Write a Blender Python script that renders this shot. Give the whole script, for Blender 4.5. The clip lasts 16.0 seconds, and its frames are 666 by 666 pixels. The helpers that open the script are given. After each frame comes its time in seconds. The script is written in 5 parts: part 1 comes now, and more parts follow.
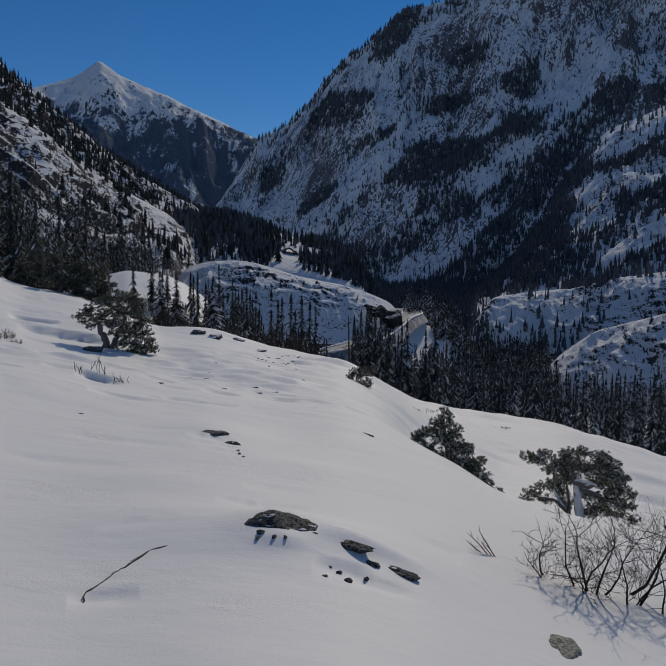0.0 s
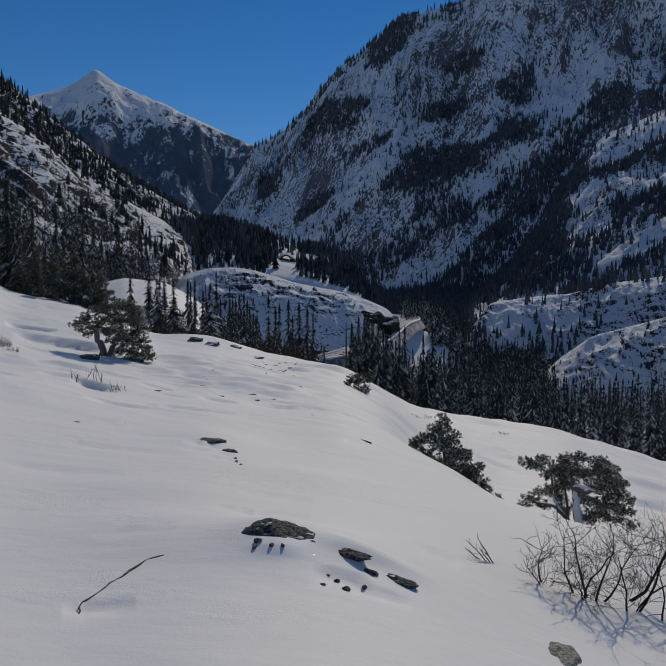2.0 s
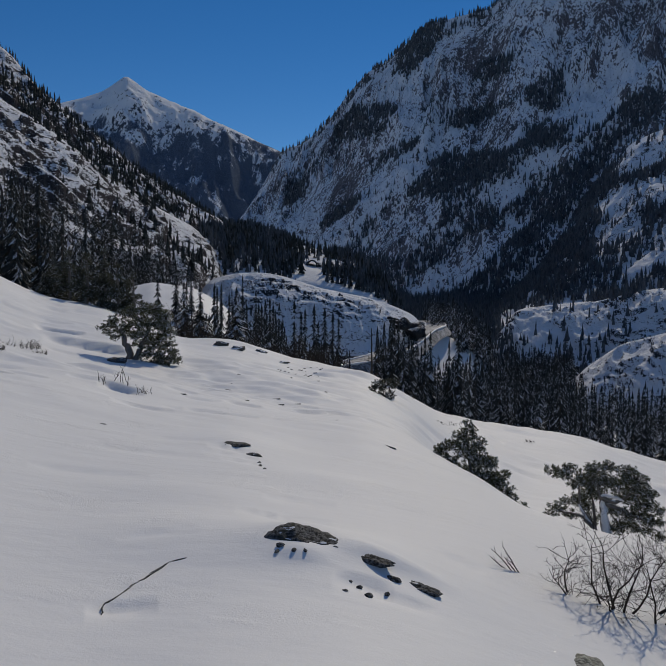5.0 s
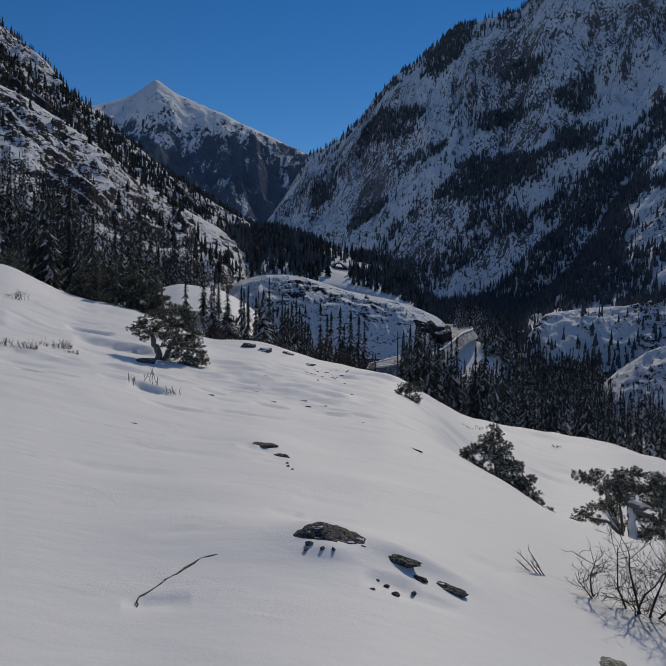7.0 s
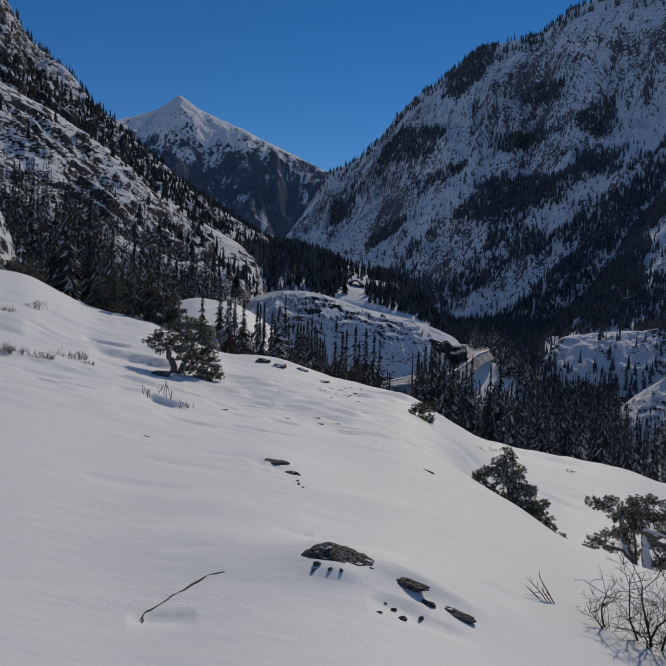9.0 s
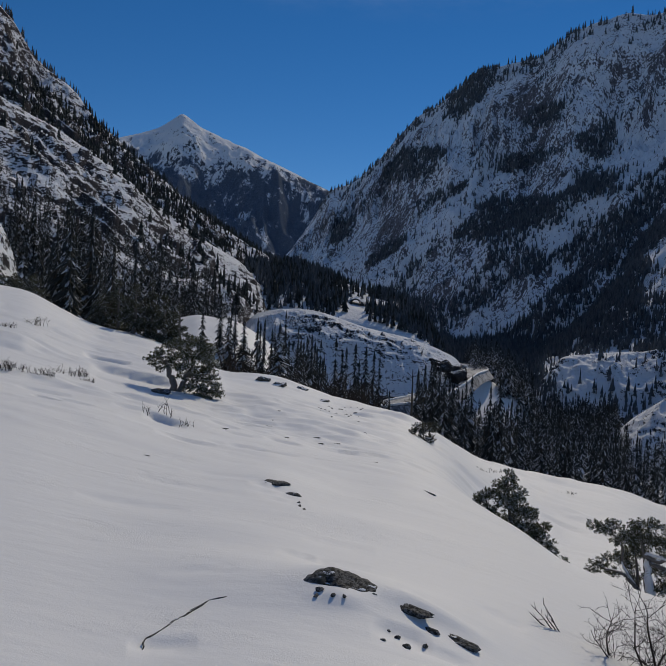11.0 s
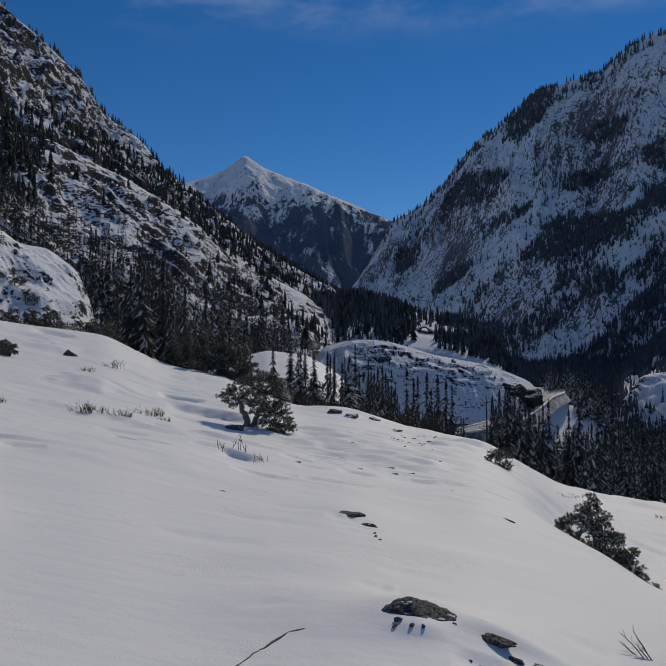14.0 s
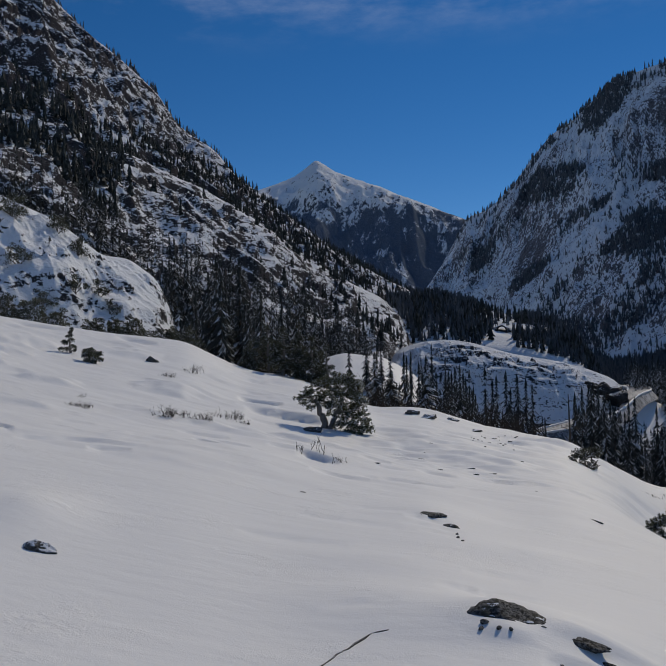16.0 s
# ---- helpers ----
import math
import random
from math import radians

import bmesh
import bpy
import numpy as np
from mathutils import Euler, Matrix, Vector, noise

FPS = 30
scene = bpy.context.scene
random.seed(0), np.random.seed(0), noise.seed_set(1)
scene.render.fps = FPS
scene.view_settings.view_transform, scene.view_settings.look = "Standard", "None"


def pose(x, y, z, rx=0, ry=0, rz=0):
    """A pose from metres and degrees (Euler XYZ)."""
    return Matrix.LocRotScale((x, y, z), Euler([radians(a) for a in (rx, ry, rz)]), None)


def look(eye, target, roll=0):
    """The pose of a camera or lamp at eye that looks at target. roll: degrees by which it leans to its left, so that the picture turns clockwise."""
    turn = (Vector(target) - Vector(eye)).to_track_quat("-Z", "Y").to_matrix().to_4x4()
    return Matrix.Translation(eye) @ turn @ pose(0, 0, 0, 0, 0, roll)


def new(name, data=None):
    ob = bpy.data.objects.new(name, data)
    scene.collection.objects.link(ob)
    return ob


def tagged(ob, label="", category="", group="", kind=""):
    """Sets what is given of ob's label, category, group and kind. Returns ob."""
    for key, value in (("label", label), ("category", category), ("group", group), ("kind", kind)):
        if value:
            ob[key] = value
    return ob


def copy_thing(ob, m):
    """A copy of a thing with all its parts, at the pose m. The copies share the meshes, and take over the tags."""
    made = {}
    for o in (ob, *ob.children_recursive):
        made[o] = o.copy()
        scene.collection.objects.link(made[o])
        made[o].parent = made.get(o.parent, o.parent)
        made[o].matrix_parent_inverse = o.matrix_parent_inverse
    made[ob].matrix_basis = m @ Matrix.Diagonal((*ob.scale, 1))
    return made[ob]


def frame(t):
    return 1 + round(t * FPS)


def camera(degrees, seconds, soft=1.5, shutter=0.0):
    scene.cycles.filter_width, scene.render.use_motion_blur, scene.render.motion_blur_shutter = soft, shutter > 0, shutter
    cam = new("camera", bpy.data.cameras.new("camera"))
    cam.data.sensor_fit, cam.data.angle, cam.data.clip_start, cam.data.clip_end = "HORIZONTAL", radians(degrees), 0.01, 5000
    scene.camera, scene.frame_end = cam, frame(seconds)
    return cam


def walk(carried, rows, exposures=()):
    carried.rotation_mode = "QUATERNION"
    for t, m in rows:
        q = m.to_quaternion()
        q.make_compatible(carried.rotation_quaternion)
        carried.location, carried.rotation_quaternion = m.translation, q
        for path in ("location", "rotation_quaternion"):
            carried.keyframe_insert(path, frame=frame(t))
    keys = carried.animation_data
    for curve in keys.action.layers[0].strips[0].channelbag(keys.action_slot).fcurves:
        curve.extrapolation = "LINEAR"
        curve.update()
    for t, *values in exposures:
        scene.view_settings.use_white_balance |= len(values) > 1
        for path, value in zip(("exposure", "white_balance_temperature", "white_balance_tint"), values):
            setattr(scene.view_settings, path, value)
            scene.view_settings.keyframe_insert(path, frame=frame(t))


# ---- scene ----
EXPOSURE = -0.95
cam = camera(47.54, 16.0, soft=0.65)
PATH = [
    (0.0, pose(0.008, 0.025, 1.589, 85.92, -0.40, 0.06)),
    (0.5, pose(0.010, 0.024, 1.588, 85.78, -0.38, -0.41)),
    (1.0, pose(0.012, 0.021, 1.588, 85.81, -0.28, -0.12)),
    (1.5, pose(0.019, 0.036, 1.587, 85.85, -0.13, 0.03)),
    (2.0, pose(0.014, 0.040, 1.591, 86.41, -0.10, -0.15)),
    (2.5, pose(-0.024, 0.023, 1.592, 90.89, -0.81, -1.44)),
    (3.0, pose(-0.042, 0.058, 1.570, 91.44, -1.38, 3.31)),
    (3.5, pose(-0.009, 0.042, 1.583, 92.16, -1.97, 3.45)),
    (4.0, pose(0.031, 0.085, 1.572, 87.19, -0.83, 3.01)),
    (4.2, pose(0.025, 0.081, 1.576, 86.82, -0.66, 1.98)),
    (6.3, pose(0.014, -0.018, 1.585, 86.82, -0.14, 2.01)),
    (6.5, pose(0.005, -0.036, 1.593, 86.86, -0.24, 2.54)),
    (7.0, pose(-0.001, -0.033, 1.590, 86.99, -0.87, 3.79)),
    (7.5, pose(-0.006, -0.057, 1.598, 87.15, -1.70, 4.58)),
    (8.0, pose(0.005, -0.053, 1.604, 87.34, -2.13, 4.84)),
    (8.5, pose(-0.012, -0.046, 1.613, 87.68, -2.66, 5.01)),
    (9.0, pose(0.009, -0.027, 1.604, 88.25, -2.31, 5.02)),
    (11.3, pose(-0.028, -0.006, 1.633, 89.65, -2.94, 5.12)),
    (11.5, pose(-0.009, 0.015, 1.631, 89.63, -3.07, 5.42)),
    (12.0, pose(-0.014, 0.023, 1.631, 89.90, -2.25, 7.59)),
    (12.5, pose(-0.011, -0.006, 1.620, 90.34, -1.06, 10.17)),
    (13.0, pose(-0.009, -0.011, 1.617, 90.99, -0.75, 11.09)),
    (13.5, pose(-0.004, -0.029, 1.615, 91.43, -0.49, 11.43)),
    (14.0, pose(0.006, -0.041, 1.616, 91.85, -0.02, 10.28)),
    (14.5, pose(0.013, -0.047, 1.612, 92.13, 0.60, 8.45)),
    (15.0, pose(0.005, -0.032, 1.605, 92.24, 0.86, 9.62)),
    (15.5, pose(-0.001, -0.022, 1.601, 92.21, 1.12, 12.79)),
    (16.0, pose(-0.013, 0.017, 1.587, 92.07, 1.22, 16.02)),
]
walk(cam, PATH, [(0.0, EXPOSURE, 6160, 15), (1.5, EXPOSURE, 6160, 15), (2.5, EXPOSURE + 0.13, 6160, 15), (3.5, EXPOSURE + 0.13, 6160, 15), (4.5, EXPOSURE + 0.08, 6160, 15), (16.0, EXPOSURE + 0.12, 6160, 15)])

# ---- light ----
SUN_AZ, SUN_EL = radians(17.5), radians(39)
world = bpy.data.worlds.new("sky")
scene.world = world
world.use_nodes = True
wt = world.node_tree
sky = wt.nodes.new("ShaderNodeTexSky")
sky.sky_type = "NISHITA"
sky.sun_disc = False
sky.sun_elevation, sky.sun_rotation = SUN_EL, SUN_AZ
sky.altitude, sky.dust_density, sky.air_density, sky.ozone_density = 2600, 0.0, 1.0, 2.5
bg = wt.nodes["Background"]
bg.inputs["Strength"].default_value = 0.11
hue = wt.nodes.new("ShaderNodeHueSaturation")
hue.inputs["Saturation"].default_value = 1.32
wt.links.new(sky.outputs[0], hue.inputs["Color"])
# a thin wisp of cloud high over the valley
co = wt.nodes.new("ShaderNodeTexCoord")
mp = wt.nodes.new("ShaderNodeMapping")
mp.inputs["Scale"].default_value = (3.0, 3.0, 9.0)
wisp = wt.nodes.new("ShaderNodeTexNoise")
wisp.inputs["Scale"].default_value, wisp.inputs["Detail"].default_value, wisp.inputs["Roughness"].default_value = 1.6, 7.0, 0.6
sep = wt.nodes.new("ShaderNodeSeparateXYZ")
high = wt.nodes.new("ShaderNodeMapRange")
high.interpolation_type = "SMOOTHSTEP"
high.inputs[1].default_value, high.inputs[2].default_value = 0.37, 0.47
thick = wt.nodes.new("ShaderNodeMapRange")
thick.interpolation_type = "SMOOTHSTEP"
thick.inputs[1].default_value, thick.inputs[2].default_value, thick.inputs[4].default_value = 0.42, 0.70, 0.42
veil = wt.nodes.new("ShaderNodeMath")
veil.operation = "MULTIPLY"
mixer = wt.nodes.new("ShaderNodeMix")
mixer.data_type = "RGBA"
mixer.inputs[7].default_value = (7.5, 8.3, 9.6, 1.0)
for a, b in ((co.outputs["Generated"], mp.inputs["Vector"]), (mp.outputs[0], wisp.inputs["Vector"]), (co.outputs["Generated"], sep.inputs[0]), (sep.outputs[2], high.inputs[0]),
             (wisp.outputs[0], thick.inputs[0]), (high.outputs[0], veil.inputs[0]), (thick.outputs[0], veil.inputs[1]), (veil.outputs[0], mixer.inputs[0]), (hue.outputs[0], mixer.inputs[6]), (mixer.outputs[2], bg.inputs[0])):
    wt.links.new(a, b)

sun_data = bpy.data.lights.new("sun", "SUN")
sun_data.energy, sun_data.angle, sun_data.color = 3.45, radians(0.53), (1.0, 0.885, 0.64)
sun = new("sun", sun_data)
to_sun = Vector((math.sin(SUN_AZ) * math.cos(SUN_EL), math.cos(SUN_AZ) * math.cos(SUN_EL), math.sin(SUN_EL)))
sun.matrix_world = look(to_sun * 900, (0, 0, 0))


# ---- materials ----
class Nodes:
    """A short way to write node trees."""

    def __init__(self, name):
        self.m = bpy.data.materials.new(name)
        self.m.use_nodes = True
        self.t = self.m.node_tree
        self.b = self.t.nodes["Principled BSDF"]

    def n(self, kind, **props):
        node = self.t.nodes.new(kind)
        for k, v in props.items():
            if k == "operation":
                node.operation = v
            elif k == "blend_type":
                node.blend_type = v
            elif k == "data_type":
                node.data_type = v
        return node

    def put(self, value, socket):
        if isinstance(value, bpy.types.NodeSocket):
            self.t.links.new(value, socket)
        elif value is not None:
            socket.default_value = value

    def math(self, op, a, b=0.0, c=None, clamp=False):
        node = self.n("ShaderNodeMath", operation=op)
        node.use_clamp = clamp
        self.put(a, node.inputs[0])
        self.put(b, node.inputs[1])
        if c is not None:
            self.put(c, node.inputs[2])
        return node.outputs[0]

    def noise(self, vec, scale, detail=3.0, rough=0.55):
        node = self.n("ShaderNodeTexNoise")
        self.put(vec, node.inputs["Vector"])
        node.inputs["Scale"].default_value = scale
        node.inputs["Detail"].default_value = detail
        node.inputs["Roughness"].default_value = rough
        return node.outputs[0]

    def ramp(self, v, lo, hi):
        node = self.n("ShaderNodeMapRange")
        node.interpolation_type = "SMOOTHSTEP"
        self.put(v, node.inputs[0])
        node.inputs[1].default_value, node.inputs[2].default_value = lo, hi
        return node.outputs[0]

    def mix(self, f, a, b):
        node = self.n("ShaderNodeMix", data_type="RGBA")
        self.put(f, node.inputs[0])
        for v, s in ((a, node.inputs[6]), (b, node.inputs[7])):
            self.put((*v, 1.0) if isinstance(v, tuple) else v, s)
        return node.outputs[2]

    def bump(self, height, strength, distance, normal=None):
        node = self.n("ShaderNodeBump")
        self.put(strength, node.inputs["Strength"])
        node.inputs["Distance"].default_value = distance
        self.put(height, node.inputs["Height"])
        self.put(normal, node.inputs["Normal"])
        return node.outputs[0]

    def place(self, sx=1.0, sy=1.0, sz=1.0):
        geo = self.n("ShaderNodeNewGeometry")
        mp = self.n("ShaderNodeMapping")
        self.put(geo.outputs["Position"], mp.inputs["Vector"])
        mp.inputs["Scale"].default_value = (sx, sy, sz)
        return mp.outputs[0]

    def up(self):
        geo = self.n("ShaderNodeNewGeometry")
        sep = self.n("ShaderNodeSeparateXYZ")
        self.put(geo.outputs["True Normal"], sep.inputs[0])
        return sep.outputs[2]

    def leafy(self, colour, share):
        """Lets some light through thin leaves."""
        thin = self.n("ShaderNodeBsdfTranslucent")
        self.put(colour, thin.inputs["Color"])
        mixer = self.n("ShaderNodeMixShader")
        mixer.inputs[0].default_value = share
        out = self.t.nodes["Material Output"]
        self.t.links.new(self.b.outputs[0], mixer.inputs[1])
        self.t.links.new(thin.outputs[0], mixer.inputs[2])
        self.t.links.new(mixer.outputs[0], out.inputs["Surface"])

    def done(self, colour, rough=0.8, normal=None, spec=0.3):
        self.put((*colour, 1.0) if isinstance(colour, tuple) else colour, self.b.inputs["Base Color"])
        self.put(rough, self.b.inputs["Roughness"])
        self.put(normal, self.b.inputs["Normal"])
        self.b.inputs["Specular IOR Level"].default_value = spec
        return self.m


SNOW = (0.82, 0.825, 0.835)


def snow_material():
    k = Nodes("snow")
    p = k.place()
    drift = k.noise(k.place(1.0, 0.45, 1.0), 0.55, 4)
    grain = k.noise(p, 60.0, 3, 0.7)
    ripple = k.noise(k.place(1.0, 2.6, 1.0), 2.2, 5, 0.5)
    colour = k.mix(drift, (0.79, 0.785, 0.775), (0.845, 0.84, 0.83))
    crust = k.noise(k.place(1.0, 1.5, 1.0), 1.9, 5, 0.55)
    torn = k.ramp(k.noise(k.place(0.7, 1.2, 1.0), 0.8, 4, 0.55), 0.50, 0.66)
    nrm = k.bump(ripple, 0.15, 0.06)
    nrm = k.bump(k.math("MULTIPLY", k.ramp(crust, 0.46, 0.56), torn), 0.35, 0.012, nrm)
    nrm = k.bump(grain, k.math("MULTIPLY_ADD", torn, 0.35, 0.14), 0.012, nrm)
    # ice crystals that glint
    cells = k.n("ShaderNodeTexVoronoi")
    cells.inputs["Scale"].default_value = 330.0
    k.put(p, cells.inputs["Vector"])
    tilt = k.n("ShaderNodeVectorMath", operation="MULTIPLY_ADD")
    k.put(cells.outputs["Color"], tilt.inputs[0])
    tilt.inputs[1].default_value, tilt.inputs[2].default_value = (2.4, 2.4, 1.0), (-1.2, -1.2, 0.2)
    facet = k.n("ShaderNodeVectorMath", operation="NORMALIZE")
    k.put(tilt.outputs[0], facet.inputs[0])
    k.put(facet.outputs[0], k.b.inputs["Coat Normal"])
    k.b.inputs["Coat Weight"].default_value = 0.12
    k.b.inputs["Coat Roughness"].default_value = 0.13
    return k.done(colour, 0.62, nrm, 0.25)


def slope_material(name, rock, lo, hi, big, streak=1.0, fine=0.5, detail=5.0, coarse=1.5, dusted=0.06, woods=0.0, wood_lo=0.0, wood_hi=1.0, vary=0.35):
    """Snow lying on rock: bare where it is steep or wind-blown; woods are a far dark stubble, paled and blued for haze.
    """
    k = Nodes(name)
    p = k.place()
    ps = k.place(1.0, 1.0, streak)
    n1 = k.noise(ps, 1.0 / big, detail, 0.62)
    n2 = k.noise(ps, 5.0 / big, 7, 0.66)
    n3 = k.noise(p, 30.0 / big, 5, 0.65)
    steep = k.math("SUBTRACT", 1.0, k.up())
    bare = k.math("ADD", k.math("MULTIPLY", steep, 0.62), k.math("MULTIPLY_ADD", n1, coarse, -0.5 * coarse))
    bare = k.math("ADD", bare, k.math("MULTIPLY_ADD", n2, fine * 2, -fine))
    n0 = k.noise(k.place(1.0, 1.0, min(0.6, streak)), 1.0 / (big * 7.0), 4, 0.6)
    bare = k.math("ADD", bare, k.math("MULTIPLY_ADD", n0, vary * 2, -vary))
    mask = k.ramp(bare, lo, hi)
    stone = k.mix(k.math("MULTIPLY_ADD", n3, 0.6, k.math("MULTIPLY", n2, 0.4)), tuple(c * 0.45 for c in rock), tuple(c * 1.5 for c in rock))
    stone = k.mix(k.math("MULTIPLY", k.ramp(n3, 0.42, 0.68), dusted * 2), stone, (0.62, 0.64, 0.68))
    colour = k.mix(mask, k.mix(n1, (0.72, 0.74, 0.77), SNOW), stone)
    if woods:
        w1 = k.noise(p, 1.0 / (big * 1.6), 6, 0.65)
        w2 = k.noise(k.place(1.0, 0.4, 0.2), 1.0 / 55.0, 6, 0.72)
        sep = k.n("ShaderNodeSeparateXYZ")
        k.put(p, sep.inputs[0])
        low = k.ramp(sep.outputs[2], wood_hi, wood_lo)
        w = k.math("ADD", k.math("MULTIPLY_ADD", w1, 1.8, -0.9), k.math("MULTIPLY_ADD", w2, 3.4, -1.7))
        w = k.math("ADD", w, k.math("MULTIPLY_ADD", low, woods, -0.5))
        # snow-dusted woods, with the haze of distance mixed into their colour
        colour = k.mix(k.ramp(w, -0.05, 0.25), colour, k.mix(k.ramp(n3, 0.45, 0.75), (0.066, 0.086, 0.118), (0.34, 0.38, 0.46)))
    nrm = k.bump(n1, 0.8, big * 0.2)
    nrm = k.bump(n2, 0.8, big * 0.05, nrm)
    return k.done(colour, 0.9, nrm, 0.0)


M_SNOW = snow_material()
M_LEFT = slope_material("snowy_crag", (0.040, 0.036, 0.037), 0.21, 0.27, 8.0, 2.2, 0.75, 6.0, 1.3, 0.05)
M_CLIFF = slope_material("dark_cliff", (0.042, 0.037, 0.038), 0.235, 0.295, 12.0, 1.6, 0.75, 6.0, 1.3, 0.05)
M_KNOLL = slope_material("snowy_knoll", (0.036, 0.034, 0.034), 0.46, 0.51, 4.0, 1.8, 0.6, 6.0, 1.0, 0.05)
M_RIGHT = slope_material("snowy_mountain", (0.088, 0.074, 0.080), 0.35, 0.43, 22.0, 0.36, 1.0, 9.0, 1.1, 0.2, vary=0.6)
M_HILL = slope_material("snowy_hill", (0.040, 0.041, 0.046), 0.38, 0.44, 7.0, 2.0, 0.6, 6.0, 1.0, 0.05)
M_CUT = slope_material("smooth_snowy_hill", (0.040, 0.041, 0.046), 0.37, 0.43, 6.0, 2.4, 0.9, 6.0, 0.9, 0.03)
# the peak's rock is tinted blue in place of haze
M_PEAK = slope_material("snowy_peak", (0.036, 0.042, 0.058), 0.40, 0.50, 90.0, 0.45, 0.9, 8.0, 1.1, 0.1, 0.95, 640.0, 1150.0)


def conifer_material(name, dark, light, snow_at, dust):
    """Needles, with snow lying on the upper sides and a dusting of rime."""
    k = Nodes(name)
    p = k.place()
    n = k.noise(p, 1.4, 4, 0.7)
    fine = k.noise(p, 11.0, 3, 0.75)
    rnd = k.n("ShaderNodeNewGeometry").outputs["Random Per Island"]
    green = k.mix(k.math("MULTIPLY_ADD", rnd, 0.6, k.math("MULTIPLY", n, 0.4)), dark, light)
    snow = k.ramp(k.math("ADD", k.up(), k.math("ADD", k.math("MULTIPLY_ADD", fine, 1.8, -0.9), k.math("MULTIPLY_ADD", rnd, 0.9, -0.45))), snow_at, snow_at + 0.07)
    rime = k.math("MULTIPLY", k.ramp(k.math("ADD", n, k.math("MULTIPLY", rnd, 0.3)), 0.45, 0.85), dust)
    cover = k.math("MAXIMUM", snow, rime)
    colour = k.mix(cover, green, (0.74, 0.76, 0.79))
    k.leafy(colour, 0.12)
    return k.done(colour, 0.8, None, 0.15)


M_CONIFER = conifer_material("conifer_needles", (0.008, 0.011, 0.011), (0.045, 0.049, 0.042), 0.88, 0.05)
# needles for distant slopes, made paler and bluer to stand in for haze
M_HAZED_CONIFER = conifer_material("hazed_conifer_needles", (0.050, 0.060, 0.070), (0.110, 0.122, 0.132), 0.88, 0.08)
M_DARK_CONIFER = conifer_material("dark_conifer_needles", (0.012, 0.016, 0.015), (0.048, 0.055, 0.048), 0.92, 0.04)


def bark_material(name, dark, light, scale, snow_at):
    k = Nodes(name)
    p = k.place(1.0, 1.0, 0.35)
    n = k.noise(p, scale, 6, 0.65)
    snow = k.ramp(k.math("ADD", k.up(), k.math("MULTIPLY_ADD", k.noise(k.place(), scale * 0.4, 3), 1.0, -0.5)), snow_at, snow_at + 0.15)
    col = k.mix(snow, k.mix(n, dark, light), (0.72, 0.74, 0.77))
    return k.done(col, 0.9, k.bump(n, 0.8, 0.02), 0.15)


M_BARK = bark_material("juniper_bark", (0.07, 0.06, 0.052), (0.26, 0.235, 0.21), 14.0, 0.80)
M_TWIG = bark_material("dark_twig", (0.012, 0.010, 0.009), (0.050, 0.041, 0.036), 30.0, 1.25)
M_TRUNK = bark_material("spruce_bark", (0.035, 0.03, 0.026), (0.10, 0.085, 0.07), 6.0, 1.2)


# ---- terrain ----
def hash01(ix, iy, seed):
    h = (ix.astype(np.int64) * 374761393 + iy.astype(np.int64) * 668265263 + seed * 974634721) & 0xFFFFFFFF
    h = ((h ^ (h >> 13)) * 1274126177) & 0xFFFFFFFF
    return ((h ^ (h >> 16)) & 0xFFFF) / 65535.0


def value_noise(x, y, seed=0):
    ix, iy = np.floor(x), np.floor(y)
    fx, fy = x - ix, y - iy
    fx, fy = fx * fx * fx * (fx * (fx * 6 - 15) + 10), fy * fy * fy * (fy * (fy * 6 - 15) + 10)
    a, b = hash01(ix, iy, seed), hash01(ix + 1, iy, seed)
    c, d = hash01(ix, iy + 1, seed), hash01(ix + 1, iy + 1, seed)
    return (a + (b - a) * fx) * (1 - fy) + (c + (d - c) * fx) * fy - 0.5


def fractal(x, y, size, octaves=5, gain=0.5, seed=0, ridged=False):
    total, amp = 0.0, 1.0
    for o in range(octaves):
        v = value_noise(x / size * 2 ** o + 17.3 * o, y / size * 2 ** o - 9.1 * o, seed + o)
        total = total + amp * ((0.25 - np.abs(v)) * 2 if ridged else v)
        amp *= gain
    return total


def curve(table, az, col, width=0.6):
    """A smooth line through the rows (bearing, ...) of a table."""
    fine = np.arange(-180, 180.01, 0.1)
    line = np.interp(fine, [row[0] for row in table], [row[col] for row in table])
    k = np.exp(-0.5 * (np.arange(-60, 61) * 0.1 / (width * 0.5)) ** 2)
    line = np.convolve(np.pad(line, 60, mode="edge"), k / k.sum(), mode="valid")
    return np.interp(az, fine, line)


